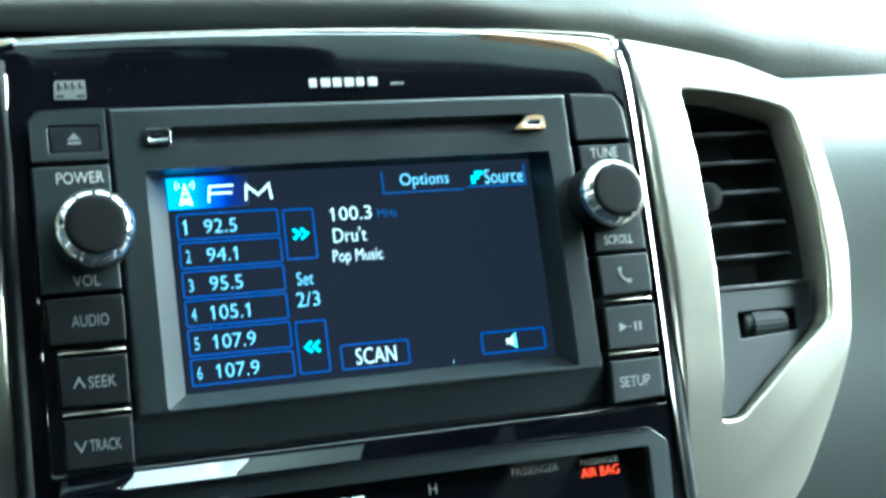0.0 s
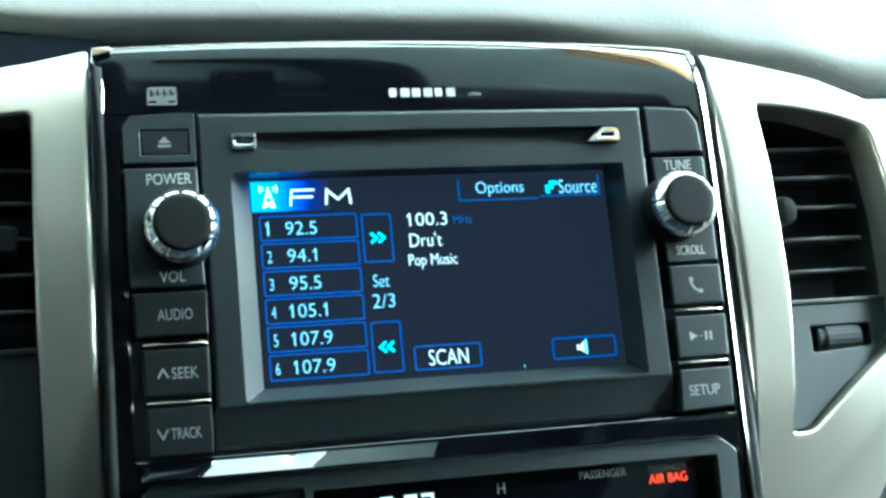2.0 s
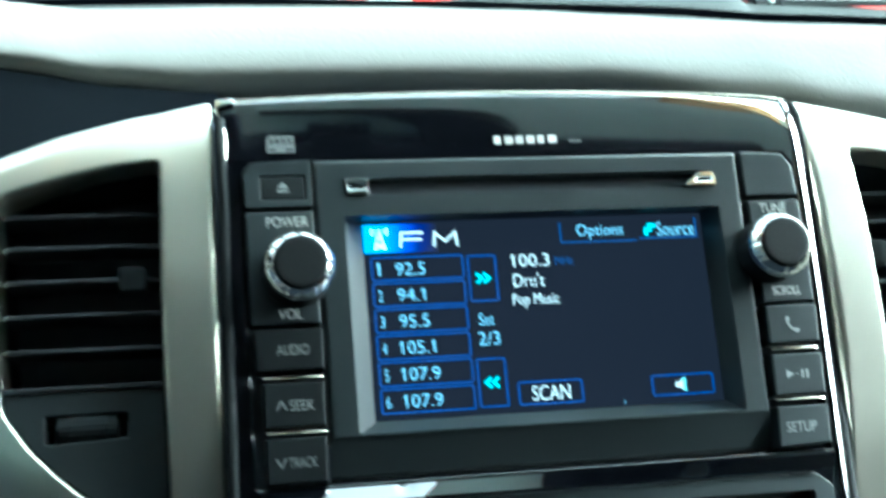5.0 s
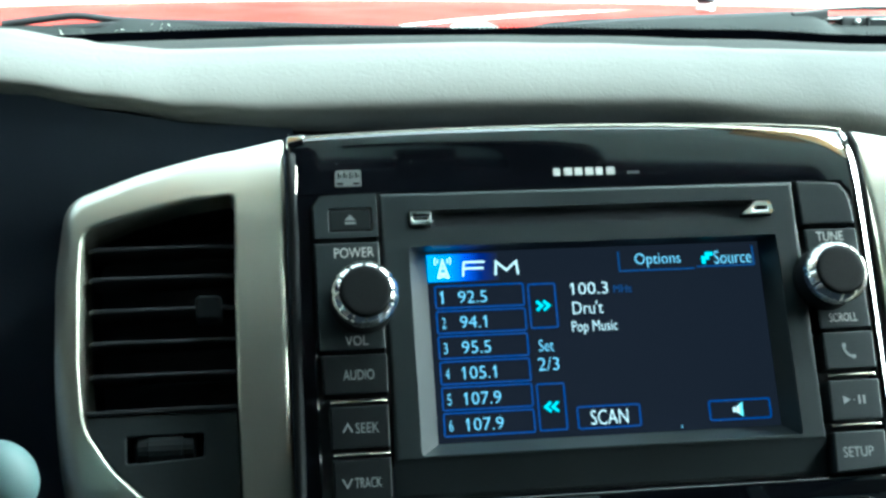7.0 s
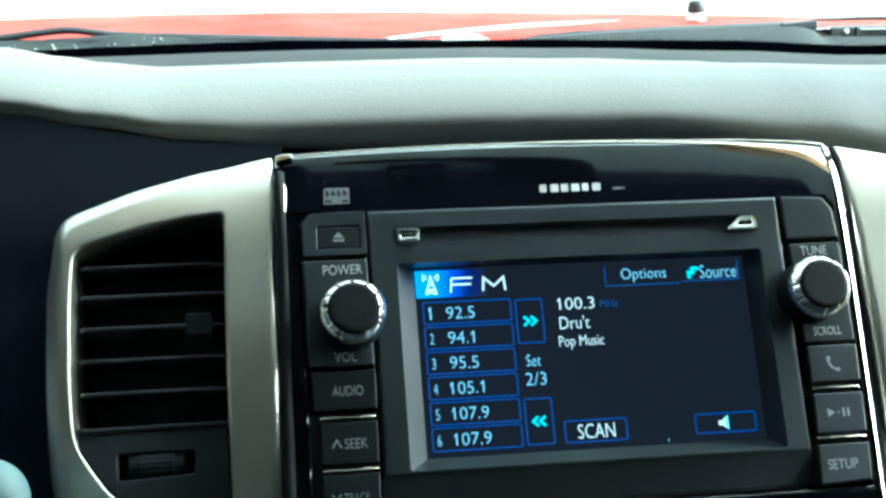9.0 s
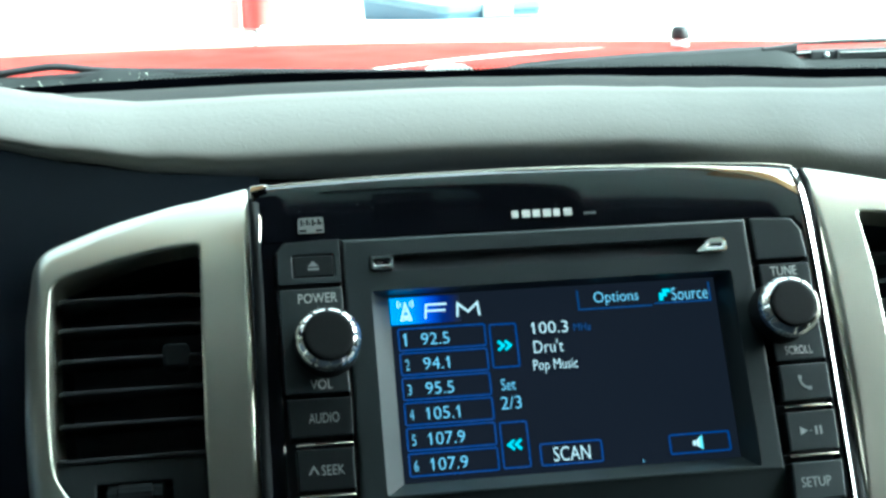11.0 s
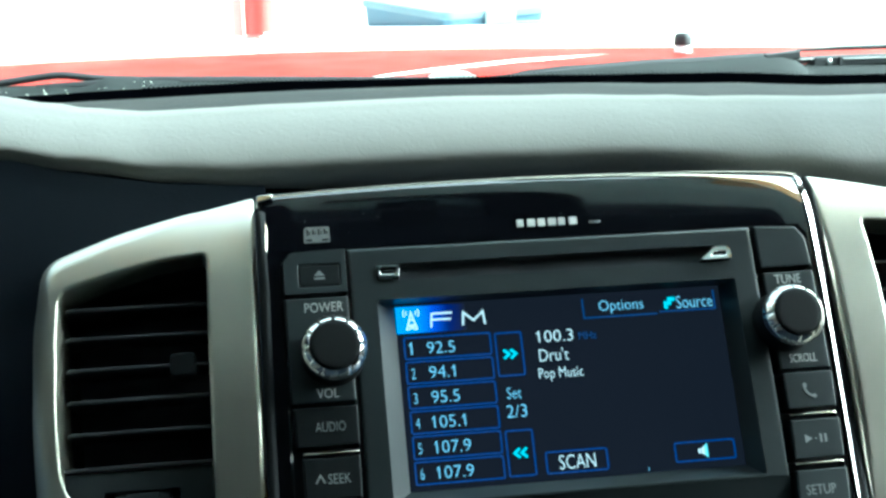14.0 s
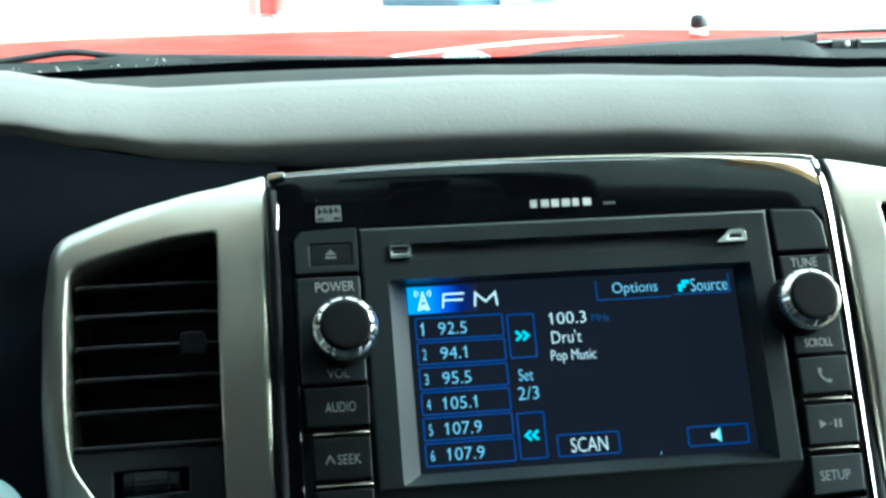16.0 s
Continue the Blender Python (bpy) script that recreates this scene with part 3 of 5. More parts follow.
# ---- the radio ----
def build_radio():
    r = thing("car_radio", "charcoal car radio with lit blue touch screen and chrome-ringed knobs", "car radio")
    # face plate with slot and screen openings
    face = [(-0.0802, -0.0428), (0.0752, -0.0428), (0.0757, 0.0540), (-0.0803, 0.0540)]
    slot = rect(-0.0700, 0.0407, 0.0660, 0.0471, 0.0012)
    well = rect(-0.0706, -0.0408, 0.0664, 0.0336, 0.0014)
    bm = plate(face, 0.0, 0.011, holes=[slot, well], bevel=0.0008, segments=3, outer_bevel=0.0027)
    part("face_plate", bm, FACE, r)
    rows = [[(-0.0802, y, z) , (0.0752, y, z)] for y, z in ((0.0060, -0.0421), (0.0004, -0.0421), (0.0010, -0.0434), (0.0040, -0.0535), (0.0054, -0.0548), (0.0100, -0.0550))]
    part("lower_facet", loft(rows), FACE, r, "charcoal facet leaning back below the screen", smooth=20)
    # sloping well round the screen
    front, back = [(-0.0706, -0.0410), (0.0664, -0.0410), (0.0664, 0.0336), (-0.0706, 0.0336)], [(-0.0634, -0.0358), (0.0622, -0.0358), (0.0622, 0.0334), (-0.0634, 0.0334)]
    for i in range(4):
        j = (i + 1) % 4
        bm = bmesh.new()
        q = [(*front[i], 0.0008), (*front[j], 0.0008), (*back[j], 0.0092), (*back[i], 0.0092)]
        vs = [bm.verts.new((x, y, z)) for x, z, y in q]
        bm.faces.new(vs)
        ext = bmesh.ops.extrude_face_region(bm, geom=bm.faces[:], use_keep_orig=True)
        bmesh.ops.translate(bm, vec=(0, 0.0015, 0), verts=[v for v in ext["geom"] if isinstance(v, bmesh.types.BMVert)])
        part("well_side", bm, FACE, r, "sloping bezel side")
    part("slot_cavity", box(-0.0705, 0.0665, 0.0058, 0.012, 0.0400, 0.0478), CAVITY, r, "dark disc slot")
    part("slot_shutter", box(-0.0695, 0.0655, 0.0045, 0.0056, 0.0414, 0.0452, 0.0004), CAVITY, r)
    def tip(outline, slit, zc, lean):
        bm = plate(outline, -0.0008, 0.004, holes=[slit], bevel=0.0005, outer_bevel=0.0008, segments=4)
        for q in bm.verts:
            if q.co.y < 0.003:
                q.co.y += lean * (q.co.z - zc)
        part("slot_tip", bm, CHROME, r, "chrome slot end")
        part("tip_fill", plate([(x, z) for x, z in slit], 0.0012, 0.004), GLOSS, r)

    tip(rect(-0.0696, 0.0412, -0.0618, 0.0465, 0.0009), rect(-0.0684, 0.0432, -0.0632, 0.0443, 0.0004), 0.0438, 0.05)
    tip(soften([(0.0537, 0.0413), (0.0653, 0.0412), (0.0660, 0.0424), (0.0660, 0.0456), (0.0650, 0.0466), (0.0604, 0.0466), (0.0585, 0.0450)], 0.0006), soften([(0.0583, 0.0429), (0.0640, 0.0429), (0.0645, 0.0445), (0.0600, 0.0445)], 0.0004), 0.0438, 0.32)

    # column blocks and keys: outline, front depth
    def key(name, pts, front, mat=BUTTON, bevel=0.0015, label="", rad=0.0006):
        return part(name, plate(soften(pts, rad, 2), front, 0.012, bevel=bevel, segments=3), mat, r, label)

    eject = plate(soften([(-0.1040, 0.0376), (-0.0812, 0.0376), (-0.0812, 0.0540), (-0.1012, 0.0531), (-0.1040, 0.0500)], 0.0007, 2), -0.0003, 0.012, holes=[rect(-0.0986, 0.0400, -0.0833, 0.0485, 0.0008)], bevel=0.0004, segments=3, outer_bevel=0.0026)
    part("eject_housing", eject, FACE, r)
    ej = part("eject_key", plate(rect(-0.0984, 0.0402, -0.0835, 0.0483, 0.0007), -0.0001, 0.010, bevel=0.0007, segments=3), BUTTON, r)
    part("icon", polygons([[(-0.0930, 0.0441), (-0.0890, 0.0441), (-0.0910, 0.0462)], rect(-0.0930, 0.0427, -0.0890, 0.0435)], -0.0003), INK, ej)
    vol = key("volume_block", [(-0.1040, -0.0028), (-0.0808, -0.0028), (-0.0812, 0.0360), (-0.1042, 0.0360)], 0.0, FACE)
    # Knob labels get the brighter ink to make up for the knob's shade.
    lettering("text", "POWER", -0.0972, 0.0304, -0.0832, 0.0340, -0.0002, INK_BRIGHT, vol)
    lettering("text", "VOL", -0.0948, -0.0012, -0.0870, 0.0022, -0.0002, INK_BRIGHT, vol)
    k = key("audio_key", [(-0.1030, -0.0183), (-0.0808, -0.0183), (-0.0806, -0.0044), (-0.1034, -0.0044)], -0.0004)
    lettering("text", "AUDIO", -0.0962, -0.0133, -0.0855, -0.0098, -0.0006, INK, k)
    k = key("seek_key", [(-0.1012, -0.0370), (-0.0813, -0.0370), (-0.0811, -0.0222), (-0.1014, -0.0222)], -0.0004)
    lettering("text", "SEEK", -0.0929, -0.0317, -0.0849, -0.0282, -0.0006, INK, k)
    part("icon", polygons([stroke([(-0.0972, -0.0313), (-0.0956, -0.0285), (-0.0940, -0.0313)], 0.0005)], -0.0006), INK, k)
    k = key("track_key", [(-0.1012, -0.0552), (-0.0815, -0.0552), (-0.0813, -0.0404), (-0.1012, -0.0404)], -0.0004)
    lettering("text", "TRACK", -0.0941, -0.0502, -0.0850, -0.0468, -0.0006, INK, k)
    part("icon", polygons([stroke([(-0.0982, -0.0470), (-0.0966, -0.0499), (-0.0950, -0.0470)], 0.0005)], -0.0006), INK, k)
    # Right-hand keys take the lighter FACE colour; light from the right is painted in.
    key("blank_key", [(0.0772, 0.0368), (0.0976, 0.0368), (0.0968, 0.0478), (0.0936, 0.0526), (0.0770, 0.0536)], -0.0004, FACE, bevel=0.0022, label="blank charcoal key with a cut corner")
    tun = key("tune_block", [(0.0785, -0.0030), (0.0980, -0.0030), (0.0978, 0.0350), (0.0776, 0.0350)], 0.0, FACE)
    lettering("text", "TUNE", 0.0819, 0.0302, 0.0923, 0.0338, -0.0002, INK_BRIGHT, tun)
    lettering("text", "SCROLL", 0.0824, -0.0005, 0.0931, 0.0027, -0.0002, INK_BRIGHT, tun)
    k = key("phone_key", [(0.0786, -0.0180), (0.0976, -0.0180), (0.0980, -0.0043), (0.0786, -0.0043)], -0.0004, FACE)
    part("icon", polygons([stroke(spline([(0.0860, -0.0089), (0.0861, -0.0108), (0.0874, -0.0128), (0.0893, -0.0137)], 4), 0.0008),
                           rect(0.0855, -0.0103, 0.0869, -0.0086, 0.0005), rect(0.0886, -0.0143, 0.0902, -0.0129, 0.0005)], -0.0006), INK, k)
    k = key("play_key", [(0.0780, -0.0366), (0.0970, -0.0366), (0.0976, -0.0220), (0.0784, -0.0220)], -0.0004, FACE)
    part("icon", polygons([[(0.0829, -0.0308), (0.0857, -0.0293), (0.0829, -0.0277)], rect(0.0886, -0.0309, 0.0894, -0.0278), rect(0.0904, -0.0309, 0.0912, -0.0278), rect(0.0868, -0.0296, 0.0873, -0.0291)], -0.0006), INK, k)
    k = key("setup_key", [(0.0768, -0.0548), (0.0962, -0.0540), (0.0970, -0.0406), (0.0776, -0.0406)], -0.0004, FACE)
    lettering("text", "SETUP", 0.0801, -0.0497, 0.0914, -0.0461, -0.0006, INK, k)
    part("column_back", plate(rect(-0.1046, -0.0556, -0.0800, 0.0538), 0.0085, 0.014), CAVITY, r)
    part("column_back", plate(rect(0.0750, -0.0556, 0.0982, 0.0530), 0.0085, 0.014), CAVITY, r)
    for x0, x1, z in ((-0.1008, -0.0818, -0.0209), (-0.1006, -0.0818, -0.0390), (0.0790, 0.0966, -0.0202), (0.0780, 0.0960, -0.0383)):
        part("key_bar", sweep([(x0, 0.0004, z), (x0 + 0.0008, -0.0002, z), (x1 - 0.0008, -0.0002, z), (x1, 0.0004, z)], 0.00045, 12), EDGING, r, "thin chrome bar between keys", smooth=70)

    # knobs
    def knob(cx, cz):
        kn = part("knob", turned(cx, cz, [(0.0068, -0.0156), (0.0080, -0.0155), (0.0085, -0.0152), (0.0088, -0.0146), (0.0088, 0.002)], 64), KNOB, r, "black soft-faced knob", smooth=40)
        ring = [(0.0087, -0.0138), (0.0088, -0.0148), (0.0091, -0.0151), (0.0095, -0.0148), (0.0101, -0.0141), (0.0107, -0.0133), (0.0113, -0.0124), (0.0117, -0.0114), (0.0117, -0.0098)]
        bm = turned(cx, cz, ring, 216)
        for q in bm.verts:
            dx, dz = q.co.x - cx, q.co.z - cz
            a, rr = math.atan2(dz, dx), math.hypot(dx, dz)
            notch = max(0.0, math.cos(12 * a)) ** 5
            if rr > 0.0093:
                k = 1 - 0.00022 * notch / rr
                q.co.x, q.co.z, q.co.y = cx + dx * k, cz + dz * k, q.co.y + 0.00024 * notch
        part("ring", bm, RING, kn, "notched chrome ring", smooth=60)
        part("skirt", turned(cx, cz, [(0.0112, -0.0102), (0.0114, -0.0092), (0.0116, -0.0030), (0.0118, 0.001)], 64), KNOB, kn, "black skirt")

    knob(-0.0880, 0.0146)
    knob(0.0824, 0.0156)

    # screen
    S = 0.0090
    scr = part("display", plate(rect(-0.0645, -0.0370, 0.0633, 0.0345), S, S + 0.003), LCD, r, "dark blue lit touch screen")
    y = S - 0.0003
    part("header", plate(rect(-0.0634, 0.0224, -0.0372, 0.0326), y, y + 0.0002), FM_FADE, scr)
    y -= 0.0003
    tower = [stroke([(-0.0597, 0.0235), (-0.0577, 0.0302), (-0.0557, 0.0235)], 0.0008), rect(-0.0590, 0.0251, -0.0564, 0.0257), rect(-0.0586, 0.0270, -0.0568, 0.0276), rect(-0.0580, 0.0296, -0.0574, 0.0308),
             stroke([(-0.0590, 0.0236), (-0.0566, 0.0254)], 0.0006), stroke([(-0.0564, 0.0236), (-0.0588, 0.0254)], 0.0006)]
    for s in (-1, 1):
        for k, rr in enumerate((0.0013, 0.0024)):
            tower.append(stroke([(-0.0577 + s * px, pz) for px, pz in arc(0.0006, 0.0300, rr, -38, 38, 5)], 0.0005))
    part("tower_icon", polygons(tower, y), LIT_WHITE, scr)
    part("band_letter", polygons([stroke([(-0.0505, 0.0240), (-0.0499, 0.0293), (-0.0422, 0.0293)], 0.0007), rect(-0.0502, 0.0266, -0.0428, 0.0273)], y), LIT_WHITE, scr, "letter F")
    part("band_letter", polygons([stroke([(-0.0385, 0.0241), (-0.0380, 0.0291), (-0.0343, 0.0258), (-0.0306, 0.0291), (-0.0301, 0.0241)], 0.0007)], y), LIT_WHITE, scr, "letter M")
    for i, (freq, w) in enumerate((("92.5", 0.0112), ("94.1", 0.0104), ("95.5", 0.0112), ("105.1", 0.0126), ("107.9", 0.0136), ("107.9", 0.0138))):
        z = 0.0166 - 0.00922 * i
        part("preset_outline", outline_box(-0.0614, z - 0.0043, -0.0285, z + 0.0043, 0.0010, 0.00055, y), LIT_BLUE, scr)
        if i == 0:
            part("preset_number", polygons([stroke([(-0.0593, z + 0.0010), (-0.0586, z + 0.0018), (-0.0586, z - 0.0024)], 0.0006)], y), LIT_PALE, scr)
            lettering("preset_text", freq, -0.0528, z - 0.0024, -0.0528 + w * 0.93, z + 0.0020, y, LIT_PALE, scr)
            continue
        lettering("preset_number", str(i + 1), -0.0594, z - 0.0023, -0.0580, z + 0.0016, y, LIT_PALE, scr)
        lettering("preset_text", freq, -0.0528, z - 0.0024, -0.0528 + w * 0.93, z + 0.0020, y, LIT_PALE, scr)
    for z0, z1, s in ((0.0036, 0.0204, 1), (-0.0335, -0.0164, -1)):
        part("arrow_outline", outline_box(-0.0272, z0, -0.0168, z1, 0.0010, 0.00055, y), LIT_BLUE, scr)
        zc = (z0 + z1) / 2
        bars = []
        for d in (-0.0012, 0.0014):
            tip = -0.0221 + d
            bars.append(stroke([(tip - s * 0.0010, zc + 0.0017), (tip + s * 0.0010, zc), (tip - s * 0.0010, zc - 0.0017)], 0.0010))
        part("arrow_icon", polygons(bars, y), LIT_CYAN, scr)
    part("scan_outline", outline_box(-0.0132, -0.0336, 0.0102, -0.0253, 0.0012, 0.00055, y), LIT_BLUE, scr)
    lettering("text", "SCAN", -0.0082, -0.0322, 0.0054, -0.0270, y, LIT_WHITE, scr)
    part("mute_outline", outline_box(0.0356, -0.0332, 0.0590, -0.0257, 0.0012, 0.00055, y), LIT_BLUE, scr)
    part("mute_icon", polygons([[(0.0447, -0.0304), (0.0457, -0.0304), (0.0457, -0.0286), (0.0447, -0.0286)], [(0.0460, -0.0304), (0.0471, -0.0312), (0.0471, -0.0277), (0.0460, -0.0286)]], y), LIT_WHITE, scr)
    part("mute_icon", polygons([[(0.0471, -0.0312), (0.0483, -0.0321), (0.0483, -0.0267), (0.0471, -0.0277)]], y), LIT_ICE, scr)
    part("tab_outline", polygons([stroke(soften([(0.0080, 0.0312), (0.0080, 0.0238), (0.0366, 0.0238), (0.0366, 0.0252)], 0)[0:3], 0.0005)], y), LIT_DIM, scr)
    part("tab_outline", polygons([stroke([(0.0376, 0.0244), (0.0598, 0.0244), (0.0598, 0.0316)], 0.0005)], y), LIT_DIM, scr)
    lettering("text", "Options", 0.0142, 0.0248, 0.0316, 0.0302, y, LIT_PALE, scr)
    lettering("text", "Source", 0.0447, 0.0252, 0.0590, 0.0301, y, LIT_PALE, scr)
    part("source_icon", polygons([rect(0.0398 + 0.0015 * a, 0.0254 + 0.0015 * b, 0.0412 + 0.0015 * a, 0.0268 + 0.0015 * b) for a, b in ((0, 0), (0, 1), (1, 1), (1, 2), (2, 2))], y), LIT_CYAN, scr)
    lettering("text", "100.3", -0.0105, 0.0156, 0.0028, 0.0200, y, LIT_WHITE, scr)
    lettering("text", "MHz", 0.0050, 0.0158, 0.0118, 0.0186, y, LIT_DIM, scr)
    lettering("text", "Dru't", -0.0110, 0.0083, 0.0003, 0.0131, y, LIT_WHITE, scr)
    lettering("text", "Pop Music", -0.0119, 0.0006, 0.0050, 0.0057, y, LIT_WHITE, scr)
    lettering("text", "Set", -0.0248, -0.0048, -0.0194, -0.0006, y, LIT_PALE, scr)
    lettering("text", "2/3", -0.0256, -0.0118, -0.0180, -0.0072, y, LIT_PALE, scr)
    part("speck", plate(rect(0.0249, -0.0352, 0.02505, -0.0340), y, y + 0.0002), LIT_PALE, scr)


# ---- clock and warning lamp unit below the radio ----
def build_clock_unit():
    u = thing("clock_unit", "charcoal clock unit with lit digits and a red airbag lamp", "dash clock")
    outer = soften([(-0.1035, -0.139), (0.0905, -0.139), (0.0945, -0.0690), (0.0892, -0.0648), (-0.0995, -0.0634), (-0.1035, -0.0668)], 0.0016, 3)
    hole = soften([(-0.0520, -0.105), (0.0860, -0.105), (0.0872, -0.0700), (-0.0520, -0.0694)], 0.0012, 3)
    switch = rect(-0.0980, -0.100, -0.0545, -0.0683, 0.0015)
    part("frame", plate(outer, -0.0006, 0.022, holes=[hole, switch], bevel=0.0014, segments=3), FACE, u)
    win = part("window", plate(rect(-0.0535, -0.106, 0.0880, -0.0685), 0.0030, 0.006), GLOSS, u, "dark gloss window")
    part("blank_switch", plate(rect(-0.0974, -0.0995, -0.0551, -0.0689, 0.0014), 0.0006, 0.01, bevel=0.0012, segments=3), BUTTON, u)
    y = 0.0027
    seg = {"3": "abgcd", "2": "abged", "7": "abc"}
    shapes = []
    for digit, x in (("3", -0.0308), ("2", -0.0228), ("7", -0.0172)):
        w, h, t, z = 0.0046, 0.0080, 0.0009, -0.0817
        bars = {"a": rect(x + 0.0006, z + h - t, x + w, z + h), "g": rect(x + 0.0003, z + h / 2 - t / 2, x + w - 0.0003, z + h / 2 + t / 2), "d": rect(x, z, x + w - 0.0006, z + t),
                "b": rect(x + w - t, z + h / 2, x + w, z + h), "c": rect(x + w - t - 0.0003, z, x + w - 0.0003, z + h / 2), "e": rect(x, z, x + t, z + h / 2)}
        part("digit", polygons([bars[s] for s in seg[digit]], y), LIT_CLOCK, win, "lit clock digit")
    part("colon", polygons([rect(-0.0249, -0.0795, -0.0241, -0.0787), rect(-0.0247, -0.0765, -0.0239, -0.0757)], y), LIT_CLOCK, win)
    lettering("text", "H", 0.0090, -0.0762, 0.0116, -0.0727, y, INK, win)
    lettering("text", "M", 0.0088, -0.0862, 0.0118, -0.0827, y, INK, win)
    # Brightened ink, since these words lie in the frame's shade.
    lettering("text", "PASSENGER", 0.0379, -0.0741, 0.0545, -0.0715, y, INK_BRIGHT, win)
    lettering("text", "PASSENGER", 0.0628, -0.0738, 0.0768, -0.0718, y, INK_BRIGHT, win)
    lettering("text", "AIR BAG", 0.0626, -0.0778, 0.0764, -0.0747, y, LIT_RED, win, "lit red warning words")


# ---- air vents ----
def dense(loop, step):
    """A closed outline with its long spans cut up; equal cuts are given as counts, so that two outlines stay matched."""
    out = []
    for i, n in enumerate(step):
        p, q = loop[i], loop[(i + 1) % len(loop)]
        out += [(p[0] + (q[0] - p[0]) * k / n, p[1] + (q[1] - p[1]) * k / n) for k in range(n)]
    return out


def build_surround(v, stations, face, roll):
    """A moulded ring from an opening to an outer edge. stations: opening point, outer point, both corner radii, inset of the wall."""
    def rounded(pts, radii):
        return soften(pts, [max(r, 0.0004) for r in radii], 6)

    hole = rounded([s[0] for s in stations], [s[2] for s in stations])
    outer = rounded([s[1] for s in stations], [s[3] for s in stations])
    count = [max(1, int(max(math.dist(hole[i], hole[(i + 1) % len(hole)]), math.dist(outer[i], outer[(i + 1) % len(outer)])) / 0.003)) for i in range(len(hole))]
    insets = [stations[i // 7][4] for i in range(len(hole))]
    inset = [insets[i] + (insets[(i + 1) % len(hole)] - insets[i]) * k / n for i, n in enumerate(count) for k in range(n)]
    hole, outer = dense(hole, count), dense(outer, count)
    small, rows, throat, near = 0.0015, [], [], min(abs(s[1][0]) for s in stations)
    for h, o, deep in zip(hole, outer, inset):
        h, o = Vector(h), Vector(o)
        span = (o - h).length
        way = (o - h) / span
        big = min(roll, span * 0.7) * (float(np.interp(abs(o.x) - near, (0.0015, 0.018), (0.40 if o.x < 0 else 0.65, 1.0))) if o.y > -0.12 else 1.0)
        row = []
        for d, y in ((-deep, 0.0150), (-0.4 * deep, 0.0065)):
            p = h + way * d
            row.append((p.x, y + face(p.x, p.y), p.y))
        throat.append((row[0][0], row[0][1], row[0][2]))
        for k in range(6):
            q = radians(90 * k / 5)
            p = h + way * small * (1 - math.cos(q))
            row.append((p.x, face(p.x, p.y) + small * (1 - math.sin(q)), p.y))
        for k in range(1, 26):
            p = h + way * (small + (span - small - big) * k / 26)
            row.append((p.x, face(p.x, p.y), p.y))
        for k in range(9):
            q = radians(88 * k / 8)
            p = h + way * (span - big + big * math.sin(q))
            row.append((p.x, face(p.x, p.y) + big * (1 - math.cos(q)), p.y))
        row.append((o.x, face(o.x, o.y) + 0.040, o.y))
        rows.append(row)
    rows.append(rows[0])
    bm = loft(rows)
    bmesh.ops.remove_doubles(bm, verts=bm.verts[:], dist=1e-6)
    part("surround", bm, SATIN, v, "satin silver surround", smooth=60)
    # the dark liner carries on from the wall
    cx, cz = sum(p[0] for p in throat) / len(throat), sum(p[2] for p in throat) / len(throat)
    rows = [[(x, y - 0.0006, z), (x + (cx - x) * 0.012, y + 0.0006, z + (cz - z) * 0.012), (x + (cx - x) * 0.03, y + 0.034, z + (cz - z) * 0.03)] for x, y, z in throat]
    bm = loft(rows + rows[:1])
    bmesh.ops.remove_doubles(bm, verts=bm.verts[:], dist=1e-6)
    part("liner", bm, VENT, v, "moulded vent liner", smooth=60)


def crease(x, z, x0, z0, side):
    """How far the flank below a slanting soft crease falls back."""
    s = 0.682 * side * (x - x0) - 0.732 * (z - z0)
    return 0.62 * (s + math.sqrt(s * s + 0.0022 ** 2)) / 2


